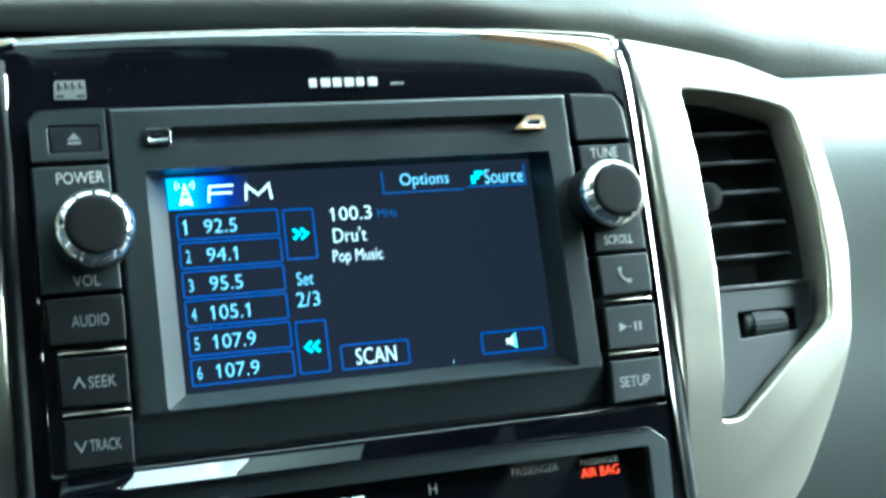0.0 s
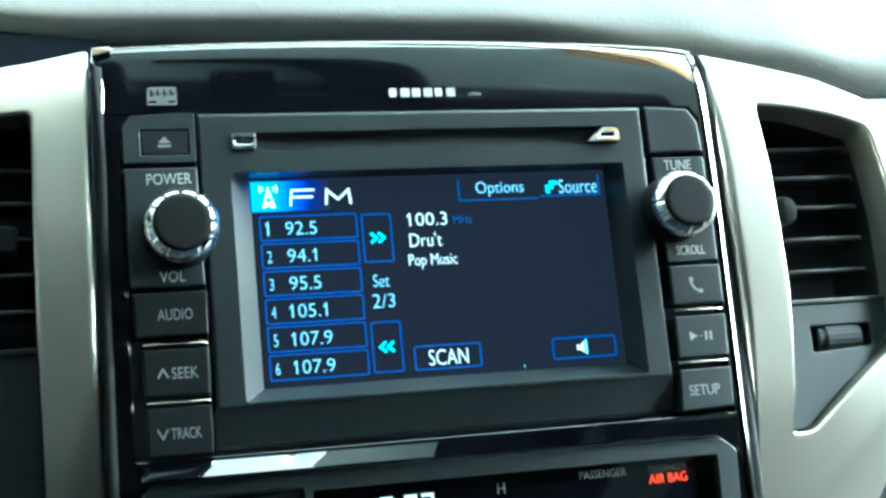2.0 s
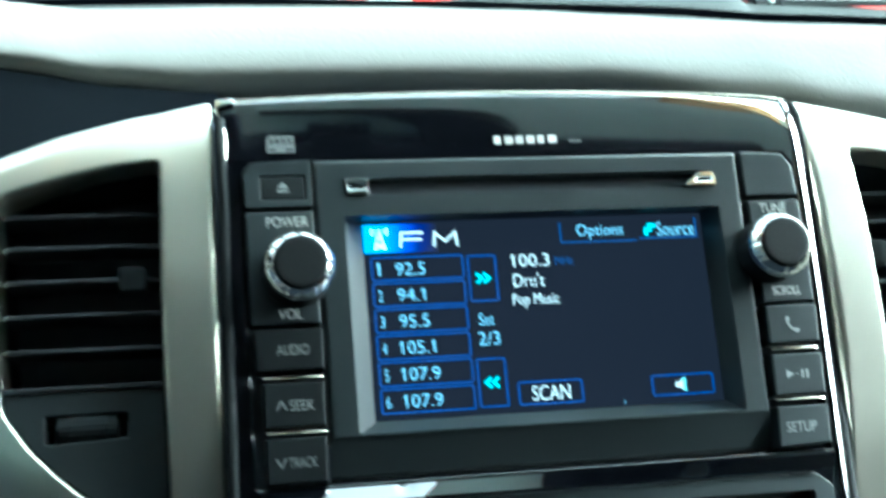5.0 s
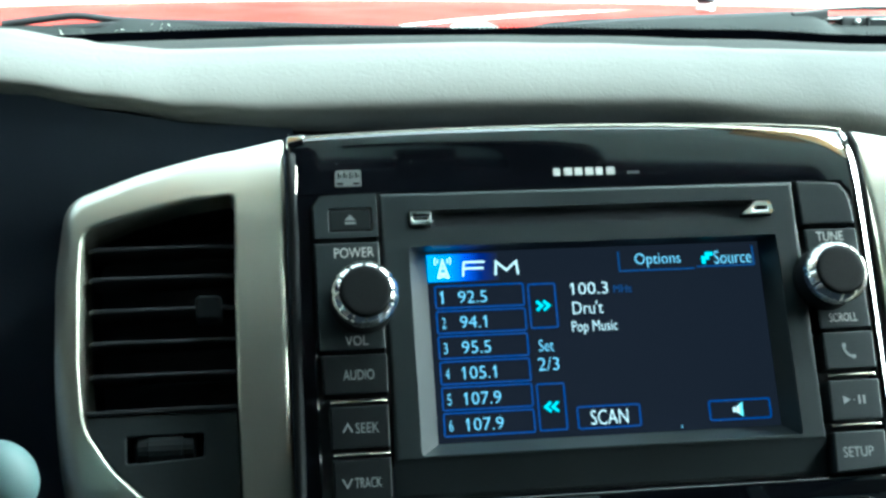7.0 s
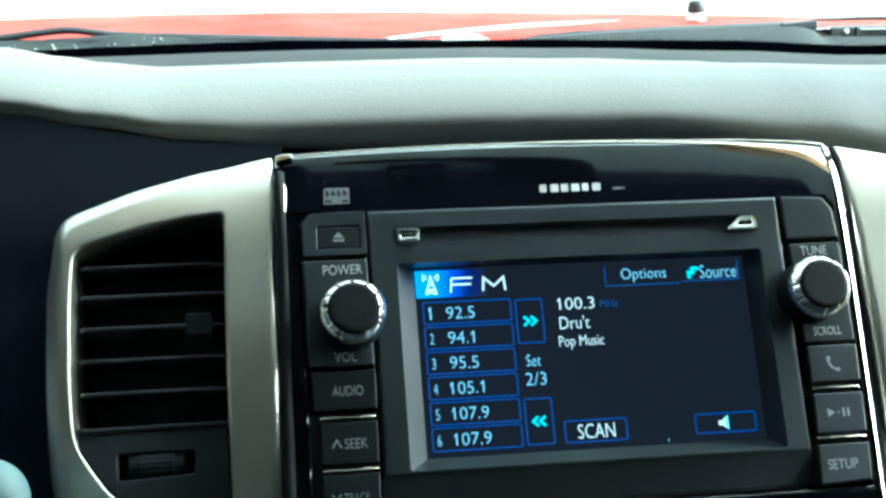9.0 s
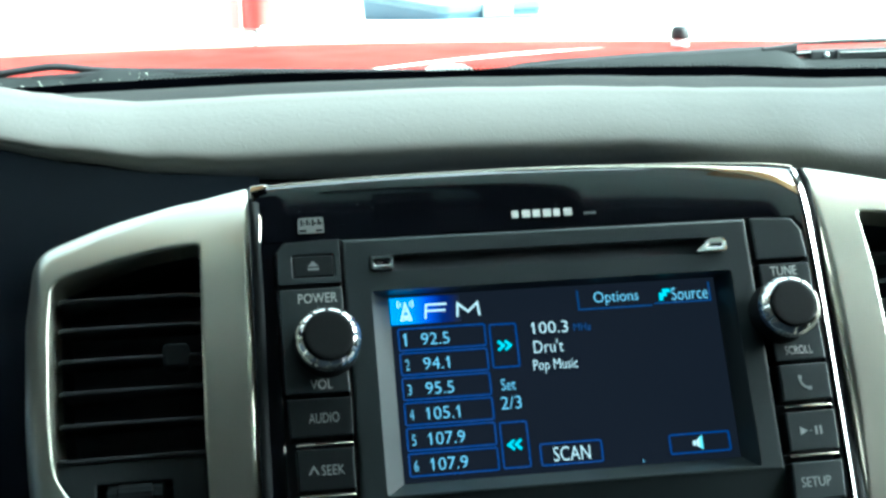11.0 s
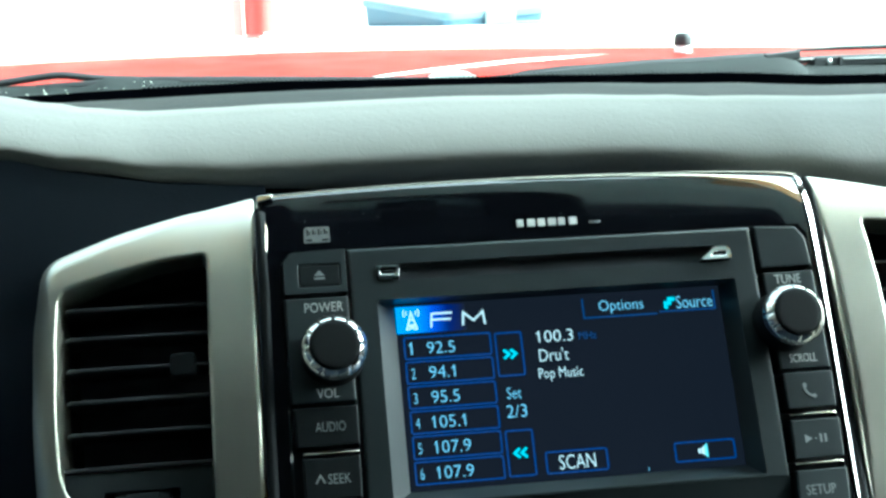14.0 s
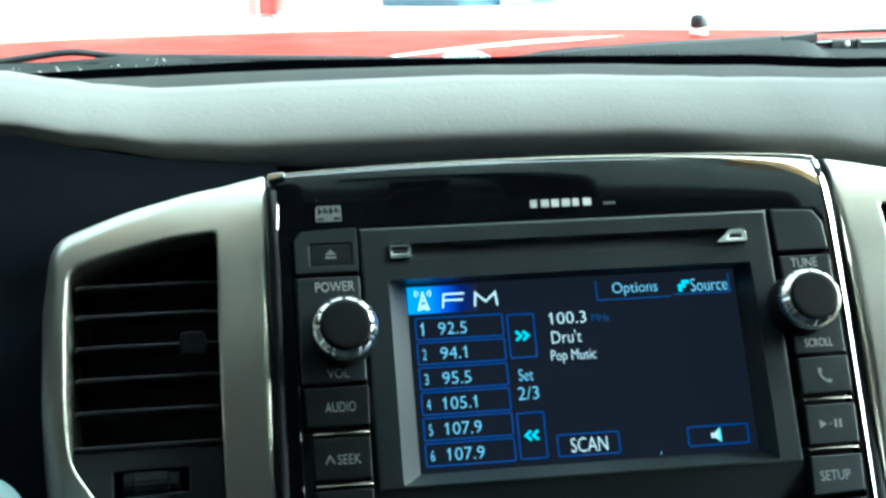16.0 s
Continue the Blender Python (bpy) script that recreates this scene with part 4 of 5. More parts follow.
def build_vent(left):
    if left:
        v = thing("air_vent", "air vent in an angular satin silver surround, driver's side", "air vent", group="dash air vents")
        stations = [((-0.1316, 0.0562), (-0.1131, 0.0805), 0.003, 0.0015, 0.0005), ((-0.1480, 0.0544), (-0.1390, 0.0760), 0.004, 0.004, 0.0010), ((-0.1638, 0.0507), (-0.1640, 0.0690), 0.004, 0.004, 0.0015),
                    ((-0.1850, 0.0447), (-0.1920, 0.0580), 0.005, 0.008, 0.0030), ((-0.1860, 0.0266), (-0.1952, 0.0300), 0.004, 0.004, 0.0030), ((-0.1860, -0.0031), (-0.1954, -0.0030), 0.004, 0.004, 0.0030),
                    ((-0.1845, -0.0245), (-0.1945, -0.0260), 0.006, 0.005, 0.0030), ((-0.1750, -0.0390), (-0.1925, -0.0460), 0.004, 0.005, 0.0015), ((-0.1640, -0.0500), (-0.1890, -0.0640), 0.004, 0.005, 0.0010),
                    ((-0.1440, -0.0665), (-0.1790, -0.0970), 0.003, 0.010, 0.0010), ((-0.1316, -0.0660), (-0.1400, -0.1300), 0.003, 0.010, 0.0005), ((-0.1317, -0.0520), (-0.1140, -0.1500), 0.003, 0.004, 0.0005),
                    ((-0.1322, -0.0155), (-0.1141, -0.0200), 0.003, 0.004, 0.0005), ((-0.1321, 0.0250), (-0.1137, 0.0300), 0.003, 0.004, 0.0005)]
        slats, roll = [0.0394, 0.0285, 0.0170, 0.0054, -0.0063], 0.0075
        x0, x1, tab_x, tab_z = -0.1835, -0.1318, -0.1418, 0.0165
        wheel = (-0.1705, -0.1445, -0.0362, -0.0278)
        floor_z = -0.0192
        pl = [(-0.1840, floor_z), (-0.1835, -0.0262), (-0.1735, -0.0400), (-0.1630, -0.0500), (-0.1440, -0.0650), (-0.1322, -0.0650), (-0.1326, floor_z)]
    else:
        v = thing("air_vent", "air vent in an angular satin silver surround, passenger side", "air vent", group="dash air vents")
        stations = [((0.1230, 0.0552), (0.1050, 0.0774), 0.003, 0.0020, 0.0005), ((0.1396, 0.0535), (0.1213, 0.0744), 0.004, 0.004, 0.0015), ((0.1568, 0.0498), (0.1500, 0.0678), 0.004, 0.004, 0.0020),
                    ((0.1692, 0.0456), (0.1772, 0.0568), 0.004, 0.008, 0.0014), ((0.1720, 0.0300), (0.1828, 0.0298), 0.004, 0.004, 0.0014), ((0.1734, 0.0100), (0.1856, 0.0080), 0.004, 0.004, 0.0014),
                    ((0.1732, -0.0127), (0.1858, -0.0100), 0.004, 0.004, 0.0014), ((0.1708, -0.0335), (0.1820, -0.0400), 0.006, 0.005, 0.0014), ((0.1546, -0.0446), (0.1776, -0.0616), 0.004, 0.005, 0.0014),
                    ((0.1292, -0.0652), (0.1690, -0.0965), 0.004, 0.010, 0.0014), ((0.1200, -0.0648), (0.1300, -0.1300), 0.003, 0.010, 0.0005), ((0.1224, -0.0500), (0.1052, -0.1500), 0.003, 0.004, 0.0005),
                    ((0.1251, -0.0160), (0.1060, -0.0200), 0.003, 0.004, 0.0005), ((0.1249, 0.0300), (0.1062, 0.0330), 0.003, 0.004, 0.0005)]
        slats, roll = [0.0396, 0.0284, 0.0170, 0.0050, -0.0071], 0.0050
        x0, x1, tab_x, tab_z = 0.1245, 0.1660, 0.1325, 0.0159
        wheel = (0.1360, 0.1605, -0.0363, -0.0276)
        floor_z = -0.0186
        pl = [(0.1240, floor_z), (0.1220, -0.0500), (0.1205, -0.0640), (0.1290, -0.0640), (0.1530, -0.0455), (0.1655, -0.0350), (0.1684, -0.0290), (0.1690, floor_z)]
    side, turn, lift = (-1, 1.3, 6.5) if left else (1, 0.5, 5.0)

    def face(x, z):
        bow = 0.55 * max(0.0, z + 0.010) ** 2 + lift * max(0.0, z - 0.045) ** 2 + 1.2 * max(0.0, -z) ** 2 + 1.0 * max(0.0, -0.045 - z) ** 2
        away = turn * max(0.0, side * x - 0.106) ** 2
        return bow + away + crease(x, z, side * (0.1945 if left else 0.1800), -0.0380 if left else -0.0424, side)

    if left:
        # the ring wraps back; its points move outward to keep the outline in the camera's view
        def spread(p):
            k = 0.8 * max(0.0, -p[0] - 0.106) ** 2 / 0.41
            return (p[0] + 0.3 * (p[0] + 0.122) * k, p[1] + (p[1] + 0.085) * k)

        stations = [(spread(s[0]), spread(s[1]), *s[2:]) for s in stations]
    build_surround(v, stations, face, roll)
    part("duct", box(x0 - 0.006, x1 + 0.008, 0.046, 0.064, -0.075, 0.060), CAVITY, v, "dark duct")
    for z in slats:
        rows = []
        for x, tuck in ((x0, 0.002), (x0 + 0.002, 0.0), (x1 - 0.006, 0.0), (x1 - 0.001, 0.0012), (x1 + 0.001, 0.004)):
            rows.append([(x, y + tuck, z + dz) for y, dz in ((0.0120, -0.0007), (0.0115, 0.0), (0.0120, 0.0009), (0.0165, 0.0016), (0.0280, 0.0006), (0.0285, -0.0004), (0.0165, 0.0001))])
        part("slat", loft(rows, closed=True), SLAT, v, smooth=60)
    if left:
        bm = plate(rect(tab_x - 0.0046, tab_z - 0.0044, tab_x + 0.0046, tab_z + 0.0044, 0.0022, 5), 0.0085, 0.018, bevel=0.0012, segments=4)
        part("tab", bm, TAB, v, "black slider tab", smooth=40)
    else:
        # a round tab whose face carries upright ribs
        rows = []
        for i in range(61):
            u = -1 + 2 * i / 60
            half = 0.0052 * math.sqrt(max(0.0, 1 - u * u)) + 0.0002
            lift = 0.0015 if i % 5 < 3 else 0.0
            dome = 0.0022 * u * u
            rows.append([(tab_x + 0.0050 * u, y + dome - (lift if 0 < k < 6 else 0.0), tab_z + half * w) for k, (y, w) in enumerate(((0.020, -1.0), (0.0100, -1.0), (0.0088, -0.8), (0.0082, -0.3), (0.0082, 0.3), (0.0088, 0.8), (0.0100, 1.0), (0.020, 1.0)))])
        part("tab", loft(rows, closed=True), TAB, v, "ribbed round slider tab", smooth=30)
    # plate with thumbwheel below the slats
    w = wheel
    window = soften([(w[0], w[2] - 0.0006), (w[1], w[2] + 0.0006), (w[1], w[3]), (w[0], w[3])], 0.0008, 3)
    part("lower_plate", plate(pl, 0.0095, 0.030, holes=[window], bevel=0.0008, segments=3), VENT, v)
    part("sill", box(pl[0][0], pl[-1][0], 0.0088, 0.020, floor_z - 0.0008, floor_z + 0.0010, 0.0006), SLAT, v, "raised edge above the thumbwheel plate")
    # thumbwheel: a drum lying on its side, with ridges along it
    n, rows, zc = 44, [], (w[2] + w[3]) / 2
    for x, inset in ((w[0] + 0.0030, 0.0016), (w[0] + 0.0036, 0.0004), (w[0] + 0.0070, 0.0), (w[1] - 0.0070, 0.0), (w[1] - 0.0036, 0.0004), (w[1] - 0.0030, 0.0016)):
        rows.append([(x, 0.0148 - (0.0056 - inset) * math.cos(2 * math.pi * k / n) * (1 + 0.03 * (k % 2)), zc + (0.0056 - inset) * math.sin(2 * math.pi * k / n) * (1 + 0.03 * (k % 2))) for k in range(n)])
    wheel_part = part("thumbwheel", loft(rows, closed=True), TAB, v, "ridged black thumbwheel", smooth=20)
    mid = (w[0] + w[1]) / 2
    rows = [[(x, 0.0148 - r * (1 + 0.03 * (k % 2)) * math.cos(2 * math.pi * k / n), zc + r * (1 + 0.03 * (k % 2)) * math.sin(2 * math.pi * k / n)) for k in range(n)] for x, r in ((mid - 0.0062, 0.0054), (mid - 0.0058, 0.0060), (mid + 0.0058, 0.0060), (mid + 0.0062, 0.0054))]
    part("wheel_band", loft(rows, closed=True), TAB, wheel_part, "ridged band round the wheel", smooth=20)


def build_stalk():
    s = thing("column_stalk", "steering column stalk with a pale grey rounded tip", "control stalk", CAR)
    bm = bmesh.new()
    bmesh.ops.create_uvsphere(bm, u_segments=40, v_segments=24, radius=1)
    for p in bm.verts:
        p.co = (-0.2050 + p.co.x * 0.0128, -0.050 + p.co.y * 0.0115, -0.0240 + p.co.z * 0.0132)
    part("tip", bm, PALE, s, "pale grey rounded tip", smooth=80)
    part("rod", sweep([(-0.212, -0.050, -0.0245), (-0.25, -0.040, -0.027), (-0.34, -0.02, -0.033)], [0.0075, 0.006, 0.007], 16), DARK, s, smooth=80)
    part("column_shroud", sweep([(-0.33, -0.14, -0.05), (-0.33, -0.02, -0.05), (-0.33, 0.08, -0.05)], [0.05, 0.055, 0.06], 24), DARK, s, smooth=80)


# ---- truck body round the cabin ----
def build_truck():
    t = thing("truck_body", "red pickup truck body with its bonnet beyond the windscreen", "pickup truck", CAR)
    # bonnet: a gently crowned skin with a lowered rear edge and folded sides
    rows = []
    for i in range(33):
        x = -0.80 + 1.60 * i / 32
        crown = -0.046 * x * x - 0.004 * x if x < 0 else -0.010 * x - 0.008 * x * x - 0.03 * max(0.0, x - 0.5) ** 2
        crown -= float(np.interp(x, (-0.50, -0.15, 0.2, 0.55), (0.0, 0.0050, 0.0058, 0.0085)))
        prof = [(0.88, 0.028), (0.92, 0.045), (1.05, 0.0545), (1.30, 0.0637), (1.55, 0.0585), (1.75, 0.042), (1.88, 0.010), (1.93, -0.06), (1.95, -0.25)]
        rows.append([(x, y - 0.10 * x * x, z + crown) for y, z in spline(prof, 4)])
    part("bonnet", loft(rows), RED, t, "glossy red bonnet", smooth=60)
    # The bonnet's pale reflected streak, built as an added silver bar.
    part("bonnet_streak", sweep([(-0.00, 0.985, 0.0458), (0.10, 1.06, 0.0487), (0.215, 1.14, 0.0507), (0.345, 1.22, 0.0495), (0.475, 1.29, 0.0462)], [0.0012, 0.0032, 0.0045, 0.0032, 0.0012], 10, flat=0.6), SATIN, t, "raised silver streak standing in for a reflection on the bonnet", smooth=70)
    for s in (-1, 1):
        part("wing", box(min(s * 0.80, s * 0.86), max(s * 0.80, s * 0.86), 0.70, 1.90, -0.55, 0.010, 0.02, 3), RED, t)
    part("front_end", box(-0.86, 0.86, 1.78, 1.94, -0.60, -0.06, 0.02), RED, t)
    # cowl panel between screen and bonnet
    rows = []
    for i in range(149):
        x = -0.74 + 1.48 * i / 148
        ridge = lerp_at(COWL_TOP, x)
        rows.append([(x, y - 0.03 * x * x, z) for y, z in ((0.72, 0.020), (0.765, ridge - 0.010), (0.79, ridge - 0.001), (0.80, ridge), (0.83, ridge - 0.006), (0.87, 0.030), (0.88, -0.1))])
    part("cowl", loft(rows), COWL, t, "weathered grey plastic cowl", smooth=60)
    rng = random.Random(4)
    bm = bmesh.new()
    for k in range(36):
        x = rng.uniform(-0.34, -0.05)
        c = Vector((x, 0.765 - 0.03 * x * x, lerp_at(COWL_TOP, x) - rng.uniform(0.002, 0.010)))
        d, e = Vector((rng.uniform(-1, 1), -0.2, rng.uniform(-1, 1))).normalized() * rng.uniform(0.0006, 0.0022), rng.uniform(0.0004, 0.0008)
        n = Vector((-d.z, 0, d.x)).normalized() * e
        vs = [bm.verts.new(c + v + Vector((0, -0.0015, 0))) for v in (d, n, -d, -n)]
        tip = bm.verts.new(c + Vector((0, -0.0024, 0)))
        for q in range(4):
            bm.faces.new((vs[q], vs[(q + 1) % 4], tip))
    tagged(part("leaf_litter", bm, LITTER, t, "small dry bits caught on the cowl"), "small dry bits caught on the cowl", kind="stuff")
    for s in (-1, 1):
        noz = part("washer_nozzle", loft([[(s * 0.464 + dx * w, 1.245 + dy * w, z - 0.0045) for dx, dy in arc(0, 0, 1, 0, 330, 11)] for w, z in ((0.0112, 0.0625), (0.0122, 0.0640), (0.0116, 0.0722), (0.0102, 0.0765), (0.0070, 0.0788))], closed=True), RUBBER, t, "black washer nozzle", smooth=50)
        # White foot paints in the overexposed bonnet below the nozzle.
        part("foot", loft([[(s * 0.464 + dx * w, 1.245 + dy * w, z - 0.0045) for dx, dy in arc(0, 0, 1, 0, 330, 11)] for w, z in ((0.012, 0.044), (0.012, 0.0560), (0.009, 0.0626))], closed=True), WHITE, noz, "white foot standing in for the blown-out bonnet", smooth=50)
    # wipers
    def wiper(name_pts, blade, hub):
        w = part("wiper", sweep(name_pts, 0.0034, 8), RUBBER, t, "black wiper", smooth=60)
        part("blade", sweep(blade, [0.003] + [0.0045] * (len(blade) - 2) + [0.003], 8), RUBBER, w)
        part("hub", turned(hub[0], hub[2], [(0.006, hub[1] - 0.012), (0.0085, hub[1] - 0.008), (0.009, hub[1] + 0.012)], 20), RUBBER, w)

    wiper(spline([(-0.345, 0.795, 0.0660), (-0.314, 0.795, 0.0697), (-0.288, 0.795, 0.0726), (-0.273, 0.795, 0.0724), (-0.2485, 0.795, 0.0690), (-0.228, 0.795, 0.0672), (-0.17, 0.79, 0.0625), (-0.08, 0.79, 0.0580)], 4),
          [(-0.30, 0.79, 0.0625), (-0.20, 0.79, 0.0650), (-0.12, 0.79, 0.0622), (0.06, 0.79, 0.0560)], (-0.36, 0.80, 0.060))
    wiper([(0.347, 0.79, 0.0567), (0.375, 0.79, 0.0592), (0.405, 0.79, 0.0612), (0.440, 0.79, 0.0620)],
          [(0.140, 0.785, 0.0560), (0.22, 0.785, 0.0600), (0.31, 0.785, 0.0640), (0.392, 0.785, 0.0672)], (0.455, 0.80, 0.0540))
    cap = box(-0.0180, 0.0180, 0.778, 0.792, -0.0046, 0.0046, 0.0018, 3)
    cap.transform(Matrix.Translation((0.4070, 0, 0.0660)) @ Matrix.Rotation(radians(-5), 4, "Y"))
    part("blade_cap", cap, RUBBER, t, "black end cap of the wiper blade")
    part("wiper_arm", sweep([(0.424, 0.788, 0.0715), (0.47, 0.790, 0.0722), (0.54, 0.792, 0.0720), (0.66, 0.80, 0.069)], [0.0014, 0.0022, 0.0026, 0.003], 10), RUBBER, t, "thin black wiper arm", smooth=60)
    part("wiper_arm", sweep([(0.352, 0.782, 0.0572), (0.405, 0.782, 0.0620), (0.440, 0.782, 0.0632)], 0.0007, 8), STEEL, t, "bright wiper spring strip", smooth=60)
    pivot = part("wiper_pivot", box(0.4395, 0.60, 0.782, 0.800, 0.0545, 0.0652, 0.0024, 3), RUBBER, t, "black wiper pivot housing")
    part("pin", turned(0.4560, 0.0596, [(0.0016, 0.7806), (0.0028, 0.7812), (0.0030, 0.784)], 20), STEEL, pivot, "dull steel pivot pin", smooth=60)
    part("rib", box(0.4655, 0.4685, 0.7800, 0.784, 0.0552, 0.0646, 0.0008), RUBBER, pivot)
    part("rib", box(0.4700, 0.590, 0.7805, 0.784, 0.0612, 0.0625, 0.0005), STEEL, pivot)
    # Glare on the cowl, made as an added white lobe.
    part("cowl_glare", loft([[(0.086 + 0.023 * k * math.cos(q), 0.806, 0.0545 + 0.0068 * k * math.sin(q)) if n else (0.086 + 0.023 * math.cos(q), 0.83, 0.0545 + 0.0068 * math.sin(q)) for q in [math.pi * i / 20 for i in range(21)]] for n, k in ((0, 1.0), (1, 1.0), (2, 0.9), (3, 0.2))]), WHITE, t, "white patch standing in for glare on the cowl", smooth=60)
    # wheels that carry it
    for sx in (-1, 1):
        for wy in (1.45, -1.75):
            w = part("wheel", turned_x(sx * 0.76, wy, -0.735, [(0.20, -0.11), (0.21, -0.10), (0.21, 0.10), (0.20, 0.11)], 32), STEEL, t, "grey steel wheel")
            part("tyre", turned_x(sx * 0.76, wy, -0.735, [(0.205, -0.10), (0.30, -0.125), (0.355, -0.11), (0.365, -0.08), (0.365, 0.08), (0.355, 0.11), (0.30, 0.125), (0.205, 0.10)], 48), RUBBER, w, "black rubber tyre")
        part("sill", box(min(sx * 0.74, sx * 0.82), max(sx * 0.74, sx * 0.82), -2.2, 1.0, -0.66, -0.55, 0.01), RED, t)
    part("axle_beam", box(-0.70, 0.70, 1.38, 1.52, -0.78, -0.58, 0.01), DARK, t)
    part("axle_beam", box(-0.70, 0.70, -1.82, -1.68, -0.78, -0.58, 0.01), DARK, t)
    part("load_bed", box(-0.80, 0.80, -2.6, -1.63, -0.60, -0.02, 0.02), RED, t, "red load bed")
    # cabin shell, mostly unseen; its openings are sized to steer the light
    part("roof", box(-0.74, 0.74, -1.62, 0.02, 0.60, 0.66, 0.02), RED, t)
    part("headliner", box(-0.72, 0.72, -1.58, 0.01, 0.585, 0.598), HEADLINER, t, "pale grey cloth headliner")
    for s in (-1, 1):
        a, b = sorted((s * 0.73, s * 0.80))
        part("door", box(a, b, -1.55, 0.72, -0.57, 0.02 if s > 0 else 0.09, 0.012), TRIM_GREY, t)
        part("door_skin", box(min(s * 0.802, s * 0.82), max(s * 0.802, s * 0.82), -1.55, 0.70, -0.57, 0.01 if s > 0 else 0.08, 0.006), RED, t, "red outer door skin")
        part("pillar_skin", box(min(s * 0.802, s * 0.81), max(s * 0.802, s * 0.81), -1.62, -0.21 if s > 0 else 0.29, 0.015 if s > 0 else 0.085, 0.63, 0.003), RED, t)
        part("front_pillar", sweep([(s * 0.76, 0.74, 0.02), (s * 0.74, 0.38, 0.315), (s * 0.73, 0.0, 0.60)], 0.045, 10), TRIM_GREY, t, smooth=60)
        # Unseen walls brought forward, more so on the left, to block light.
        part("side_blocker", box(a, b, -1.62, -0.20 if s > 0 else 0.30, 0.015 if s > 0 else 0.02, 0.58, 0.01), TRIM_GREY, t)
        part("roof_rail", box(a, b, -1.62, 0.04, 0.47, 0.64, 0.01), TRIM_GREY, t)
    # Unseen; windowless and dark to keep the rear reflections dark.
    part("back_wall", plate(rect(-0.74, -0.55, 0.74, 0.60), -1.62, -1.56), DARK, t)
    part("cabin_floor", box(-0.74, 0.74, -1.60, 0.80, -0.60, -0.56), DARK, t)
    part("bulkhead", box(-0.74, 0.74, 0.735, 0.76, -0.60, 0.020), DARK, t)
    # Unseen dark shapes, fitted so the brow reflects them rightly from the camera.
    console = [(0.106, -0.468), (0.102, -0.452), (0.091, -0.439), (0.062, -0.4285), (0.020, -0.4215), (-0.05, -0.4185), (-0.05, -0.4135), (0.05, -0.4155), (0.092, -0.419), (0.128, -0.426), (0.155, -0.4335), (0.178, -0.444), (0.193, -0.458), (0.200, -0.468)]
    part("overhead_console", loft([[(x, y, z) for x, y in soften(console, 0.003, 3)] for z in (0.588, 0.572, 0.569)], closed=True), CONSOLE, t, "unseen black console, outlined to suit its reflection in the brow", smooth=40)
    part("roof_notch", box(0.000, 0.056, -0.472, -0.4485, 0.568, 0.588, 0.003, 2), CONSOLE, t, "small unseen black block, added for a notch in the brow's reflection")
    # Unseen visors, added to give chrome and silver something warm to reflect.
    for x0, x1 in ((-0.62, -0.09), (0.29, 0.62)):
        part("sun_visor", box(x0, x1, -0.19, -0.005, 0.566, 0.584, 0.007, 3), VISOR, t, "unseen beige visor added for warm reflections")
    # Added unseen sheet, outlined to darken reflections in the brow and left vent.
    mask_outline = [(-0.60, -1.40), (0.60, -1.40), (0.60, -0.492), (0.20, -0.470), (0.06, -0.461), (-0.095, -0.458), (-0.17, -0.390), (-0.60, -0.360)]
    part("roof_darkener", loft([[(x * k, y, z) for x, y in soften(mask_outline, 0.02, 4)] for z, k in ((0.587, 1.0), (0.574, 1.0), (0.570, 0.995))], closed=True), ROOF_MASK, t, "unseen dark sheet added under the roof to darken reflections", smooth=40)
    # windscreen with printed border
    rows = []
    for i in range(25):
        x = -0.72 + 1.44 * i / 24
        rows.append([(x, 0.775 - 0.10 * x * x - 0.765 * u, 0.030 + 0.57 * u) for u in (0, 0.25, 0.5, 0.75, 1)])
    ws = part("windscreen", loft(rows), GLASS, t, "clear laminated windscreen", smooth=60)
    ws.visible_shadow = False
    rows = []
    for i in range(41):
        x = -0.72 + 1.44 * i / 40
        top = lerp_at(BORDER_TOP, x)
        rows.append([(x, 0.770 - 0.10 * x * x - 0.765 * u, 0.030 + 0.57 * u) for u in (0.0, top * 0.6, top)])
    part("screen_border", loft(rows), FRIT, ws, "black printed border")
    bm = bmesh.new()
    for i in range(220):
        x = -0.20 + 0.9 * i / 220
        top = lerp_at(BORDER_TOP, x)
        for k, (off, rad) in enumerate(((0.0010, 0.0013), (0.0050, 0.0008))):
            xx = x + (0.0020 if k else 0)
            u = top + off
            c = Vector((xx, 0.770 - 0.10 * xx * xx - 0.765 * u, 0.030 + 0.57 * u))
            vs = [bm.verts.new(c + Vector((rad * math.cos(a), -0.83 * rad * math.sin(a), 0.55 * rad * math.sin(a)))) for a in [math.pi / 3 * q for q in range(6)]]
            bm.faces.new(vs)
    tagged(part("border_dots", bm, FRIT, ws), kind="stuff")


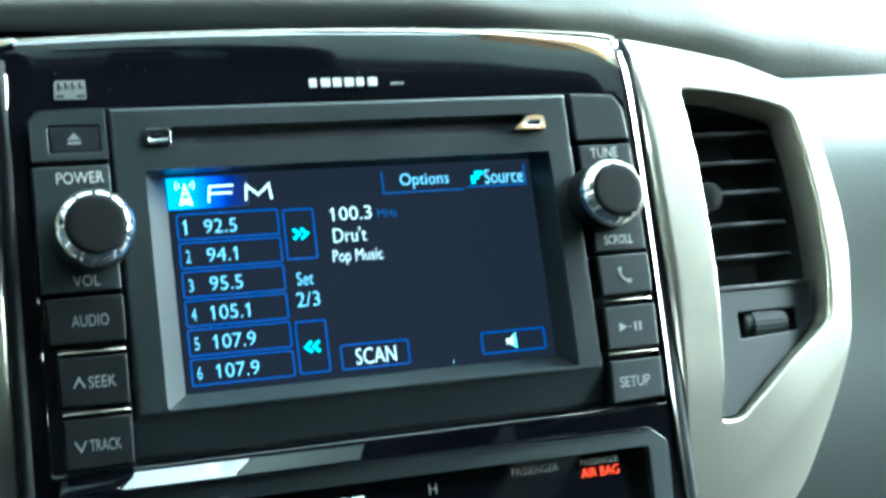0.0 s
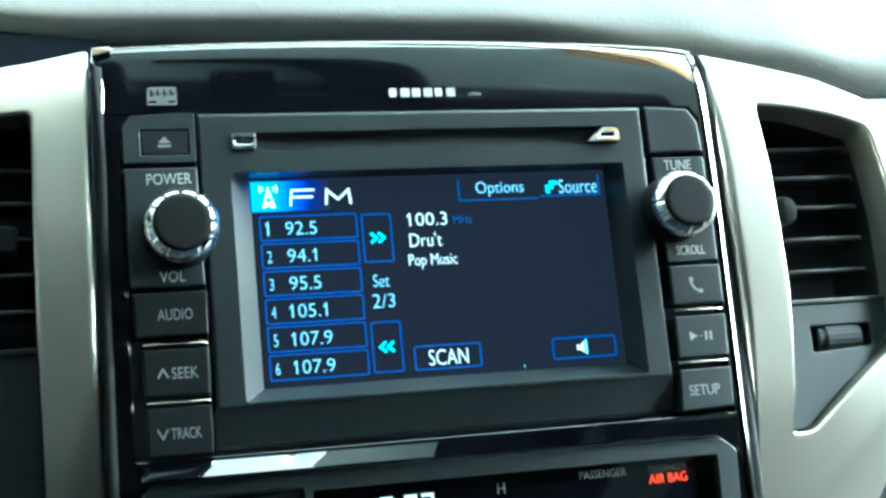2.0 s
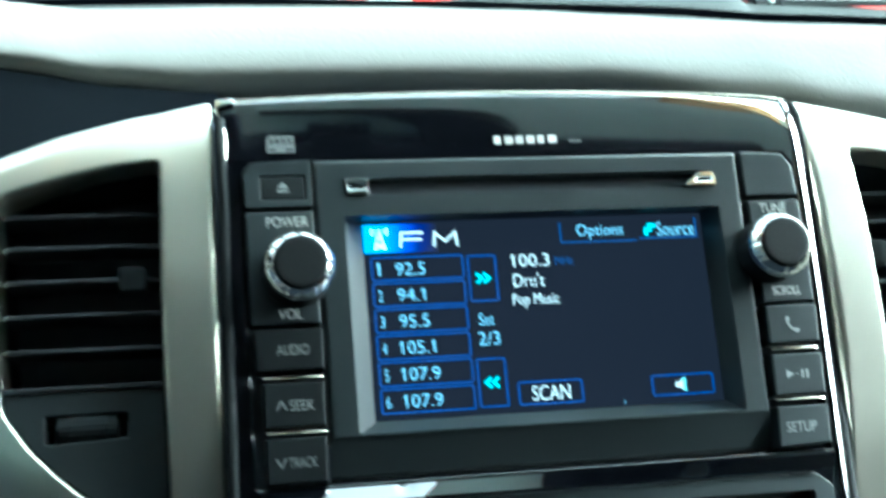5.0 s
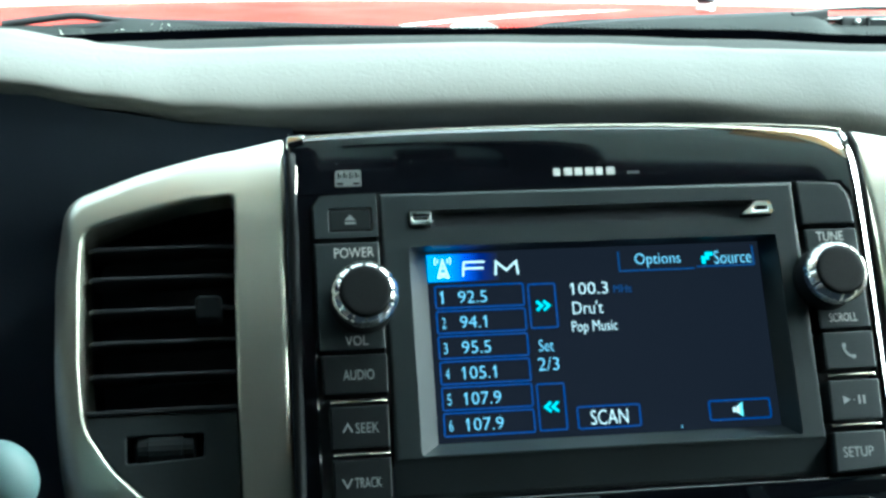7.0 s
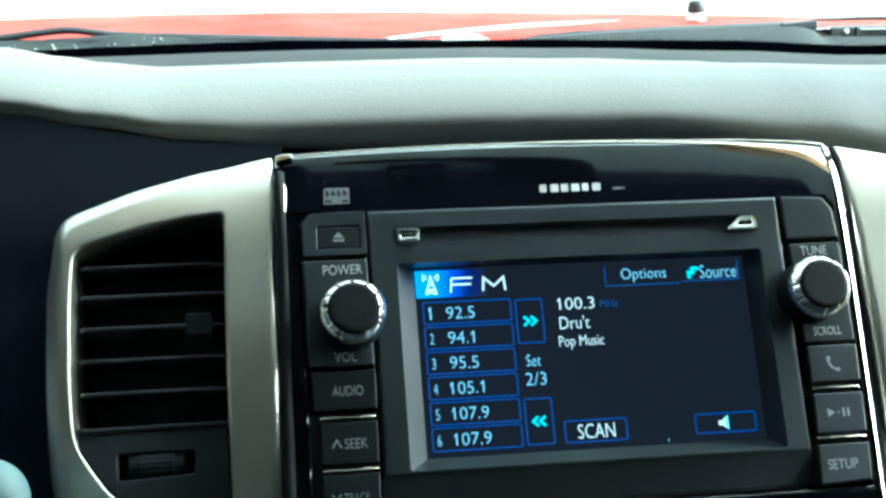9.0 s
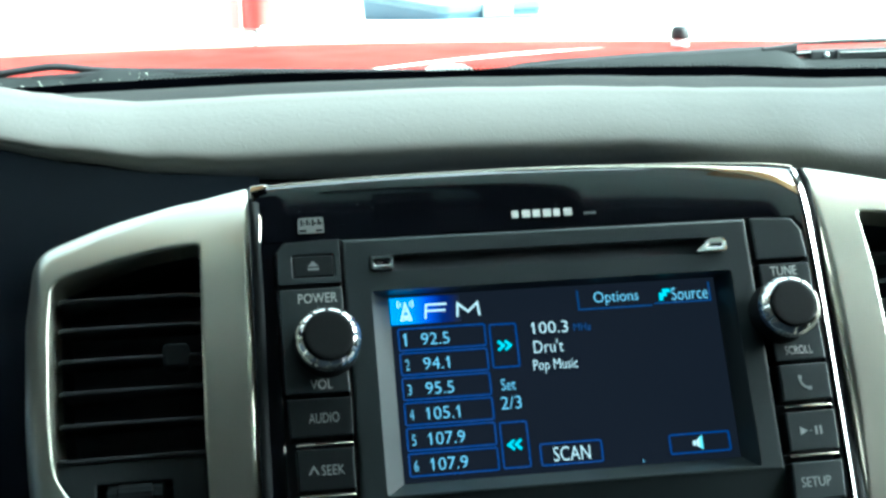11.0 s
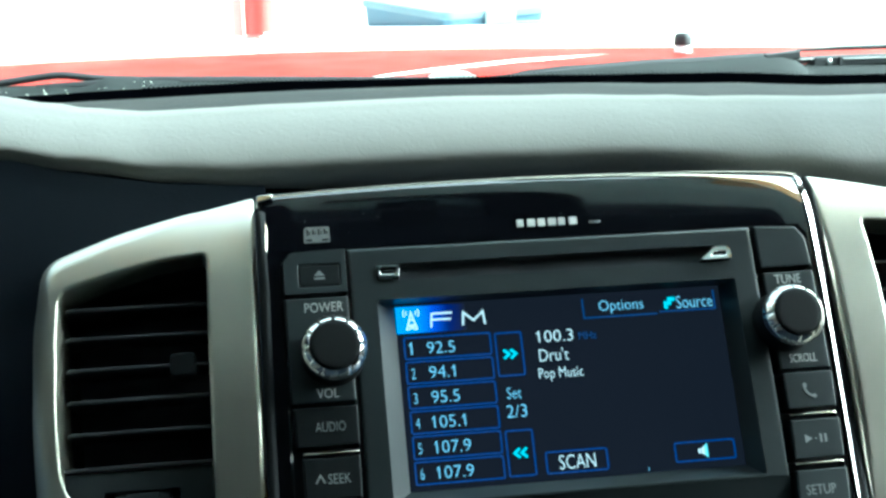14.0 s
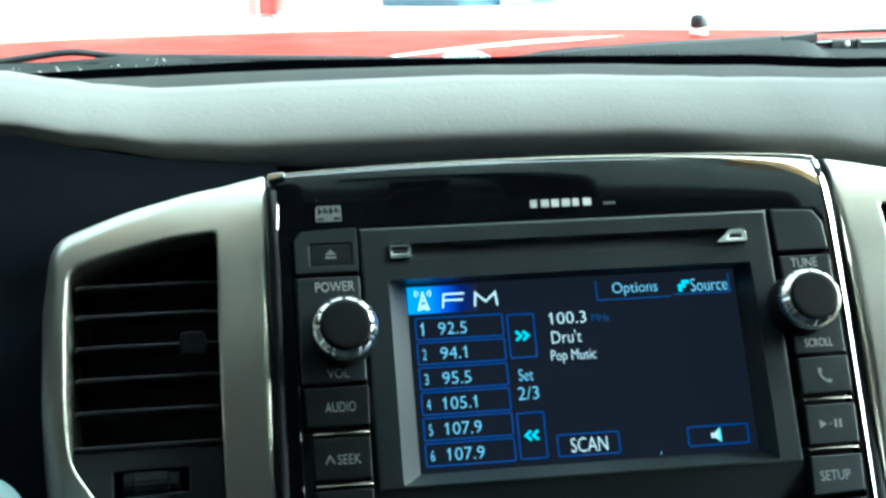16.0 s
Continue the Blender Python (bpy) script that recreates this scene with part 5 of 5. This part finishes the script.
def build_yard():
    p = thing("marker_post", "red sleeved post on a thin steel stem", "post", pose(0, 0, 0))
    z = HEIGHT
    part("sleeve", turned_z(-0.058, 3.5, [(0.036, z + 0.019), (0.0435, z + 0.023), (0.0435, z + 0.95), (0.036, z + 0.955)]), POST_RED, p, "red painted sleeve")
    part("rail", box(-0.136, -0.108, 3.49, 3.51, z + 0.019, z + 0.95, 0.003), POST_PINK, p, "pale pink edge rail")
    part("bracket", sweep(spline([(-0.118, 3.5, z + 0.023), (-0.100, 3.5, z + 0.013), (-0.072, 3.5, z + 0.015), (-0.058, 3.5, z + 0.003), (-0.066, 3.5, z - 0.010)], 5), 0.006, 10), STEEL, p, "bent steel bracket", smooth=60)
    part("stem", turned_z(-0.066, 3.5, [(0.006, 0.0), (0.006, z - 0.006)]), STEEL, p)
    part("foot", turned_z(-0.066, 3.5, [(0.12, 0.0), (0.12, 0.012), (0.02, 0.03)]), STEEL, p)

    b = thing("work_bench", "white painted steel bench under a blue bin", "bench", pose(0, 0, 0))
    part("top", box(-0.05, 1.35, 3.42, 4.12, z - 0.010, z + 0.028, 0.004), WHITE, b)
    for x in (0.0, 1.30):
        for y in (3.47, 4.07):
            part("leg", box(x - 0.025, x + 0.025, y - 0.025, y + 0.025, 0.0, z - 0.010), WHITE, b)
    z += 0.028
    t = thing("storage_bin", "blue plastic storage bin with a raised lid and pale latch", "storage bin", pose(0, 0, 0))
    foot = [(0.492, 3.52), (0.840, 3.60), (0.612, 3.93), (0.264, 3.85)]
    mid = Vector((0.552, 3.725))

    def ring(grow, r, base, tilt):
        pts = soften([tuple(mid + (Vector(p) - mid) * grow) for p in foot], r, 5)
        return [(x, y, z + base + tilt * (y - 3.52)) for x, y in pts]

    part("tub", loft([ring(0.94, 0.03, 0.0, 0.0), ring(0.945, 0.03, 0.004, 0.0), ring(0.965, 0.03, 0.026, 0.14)], closed=True), BLUE_TUB, t)
    part("lid", loft([ring(0.97, 0.035, 0.016, 0.14), ring(1.0, 0.035, 0.018, 0.14), ring(1.0, 0.035, 0.034, 0.14), ring(0.985, 0.035, 0.039, 0.14), ring(0.90, 0.035, 0.039, 0.14), ring(0.88, 0.03, 0.036, 0.14)], closed=True), BLUE_LID, t, "paler blue lid, ajar at the back", smooth=40)
    bm = box(-0.05, 0.05, -0.008, 0.006, 0.004, 0.042, 0.004, 3)
    bm.transform(Matrix.Translation((0.672, 3.558, z)) @ Matrix.Rotation(math.atan2(0.08, 0.34), 4, "Z"))
    part("latch", bm, LATCH, t, "pale latch")
    spare = thing("loose_lid", "pale blue plastic lid lying flat beside the bin", "lid", pose(0, 0, 0))
    part("panel", loft([[(0.80 + 0.19 * k * math.cos(q), 3.50 + 0.06 * k * math.sin(q), z + dz) for q in [2 * math.pi * i / 40 for i in range(40)]] for k, dz in ((0.96, 0.0), (1.0, 0.003), (0.93, 0.008), (0.5, 0.010))], closed=True), BLUE_LID, spare, smooth=50)


def turned_x(cx, cy, cz, profile, n=32):
    return loft([[(cx + d, cy + r * math.cos(2 * math.pi * i / n), cz + r * math.sin(2 * math.pi * i / n)) for i in range(n)] for r, d in profile], closed=True)


def turned_z(cx, cy, profile, n=24):
    return loft([[(cx + r * math.cos(2 * math.pi * i / n), cy + r * math.sin(2 * math.pi * i / n), z) for i in range(n)] for r, z in profile], closed=True)


build_ground()
build_wall()
build_truck()
build_dashboard()
build_fascia()
build_radio()
build_clock_unit()
build_vent(True)
build_vent(False)
build_stalk()
build_yard()
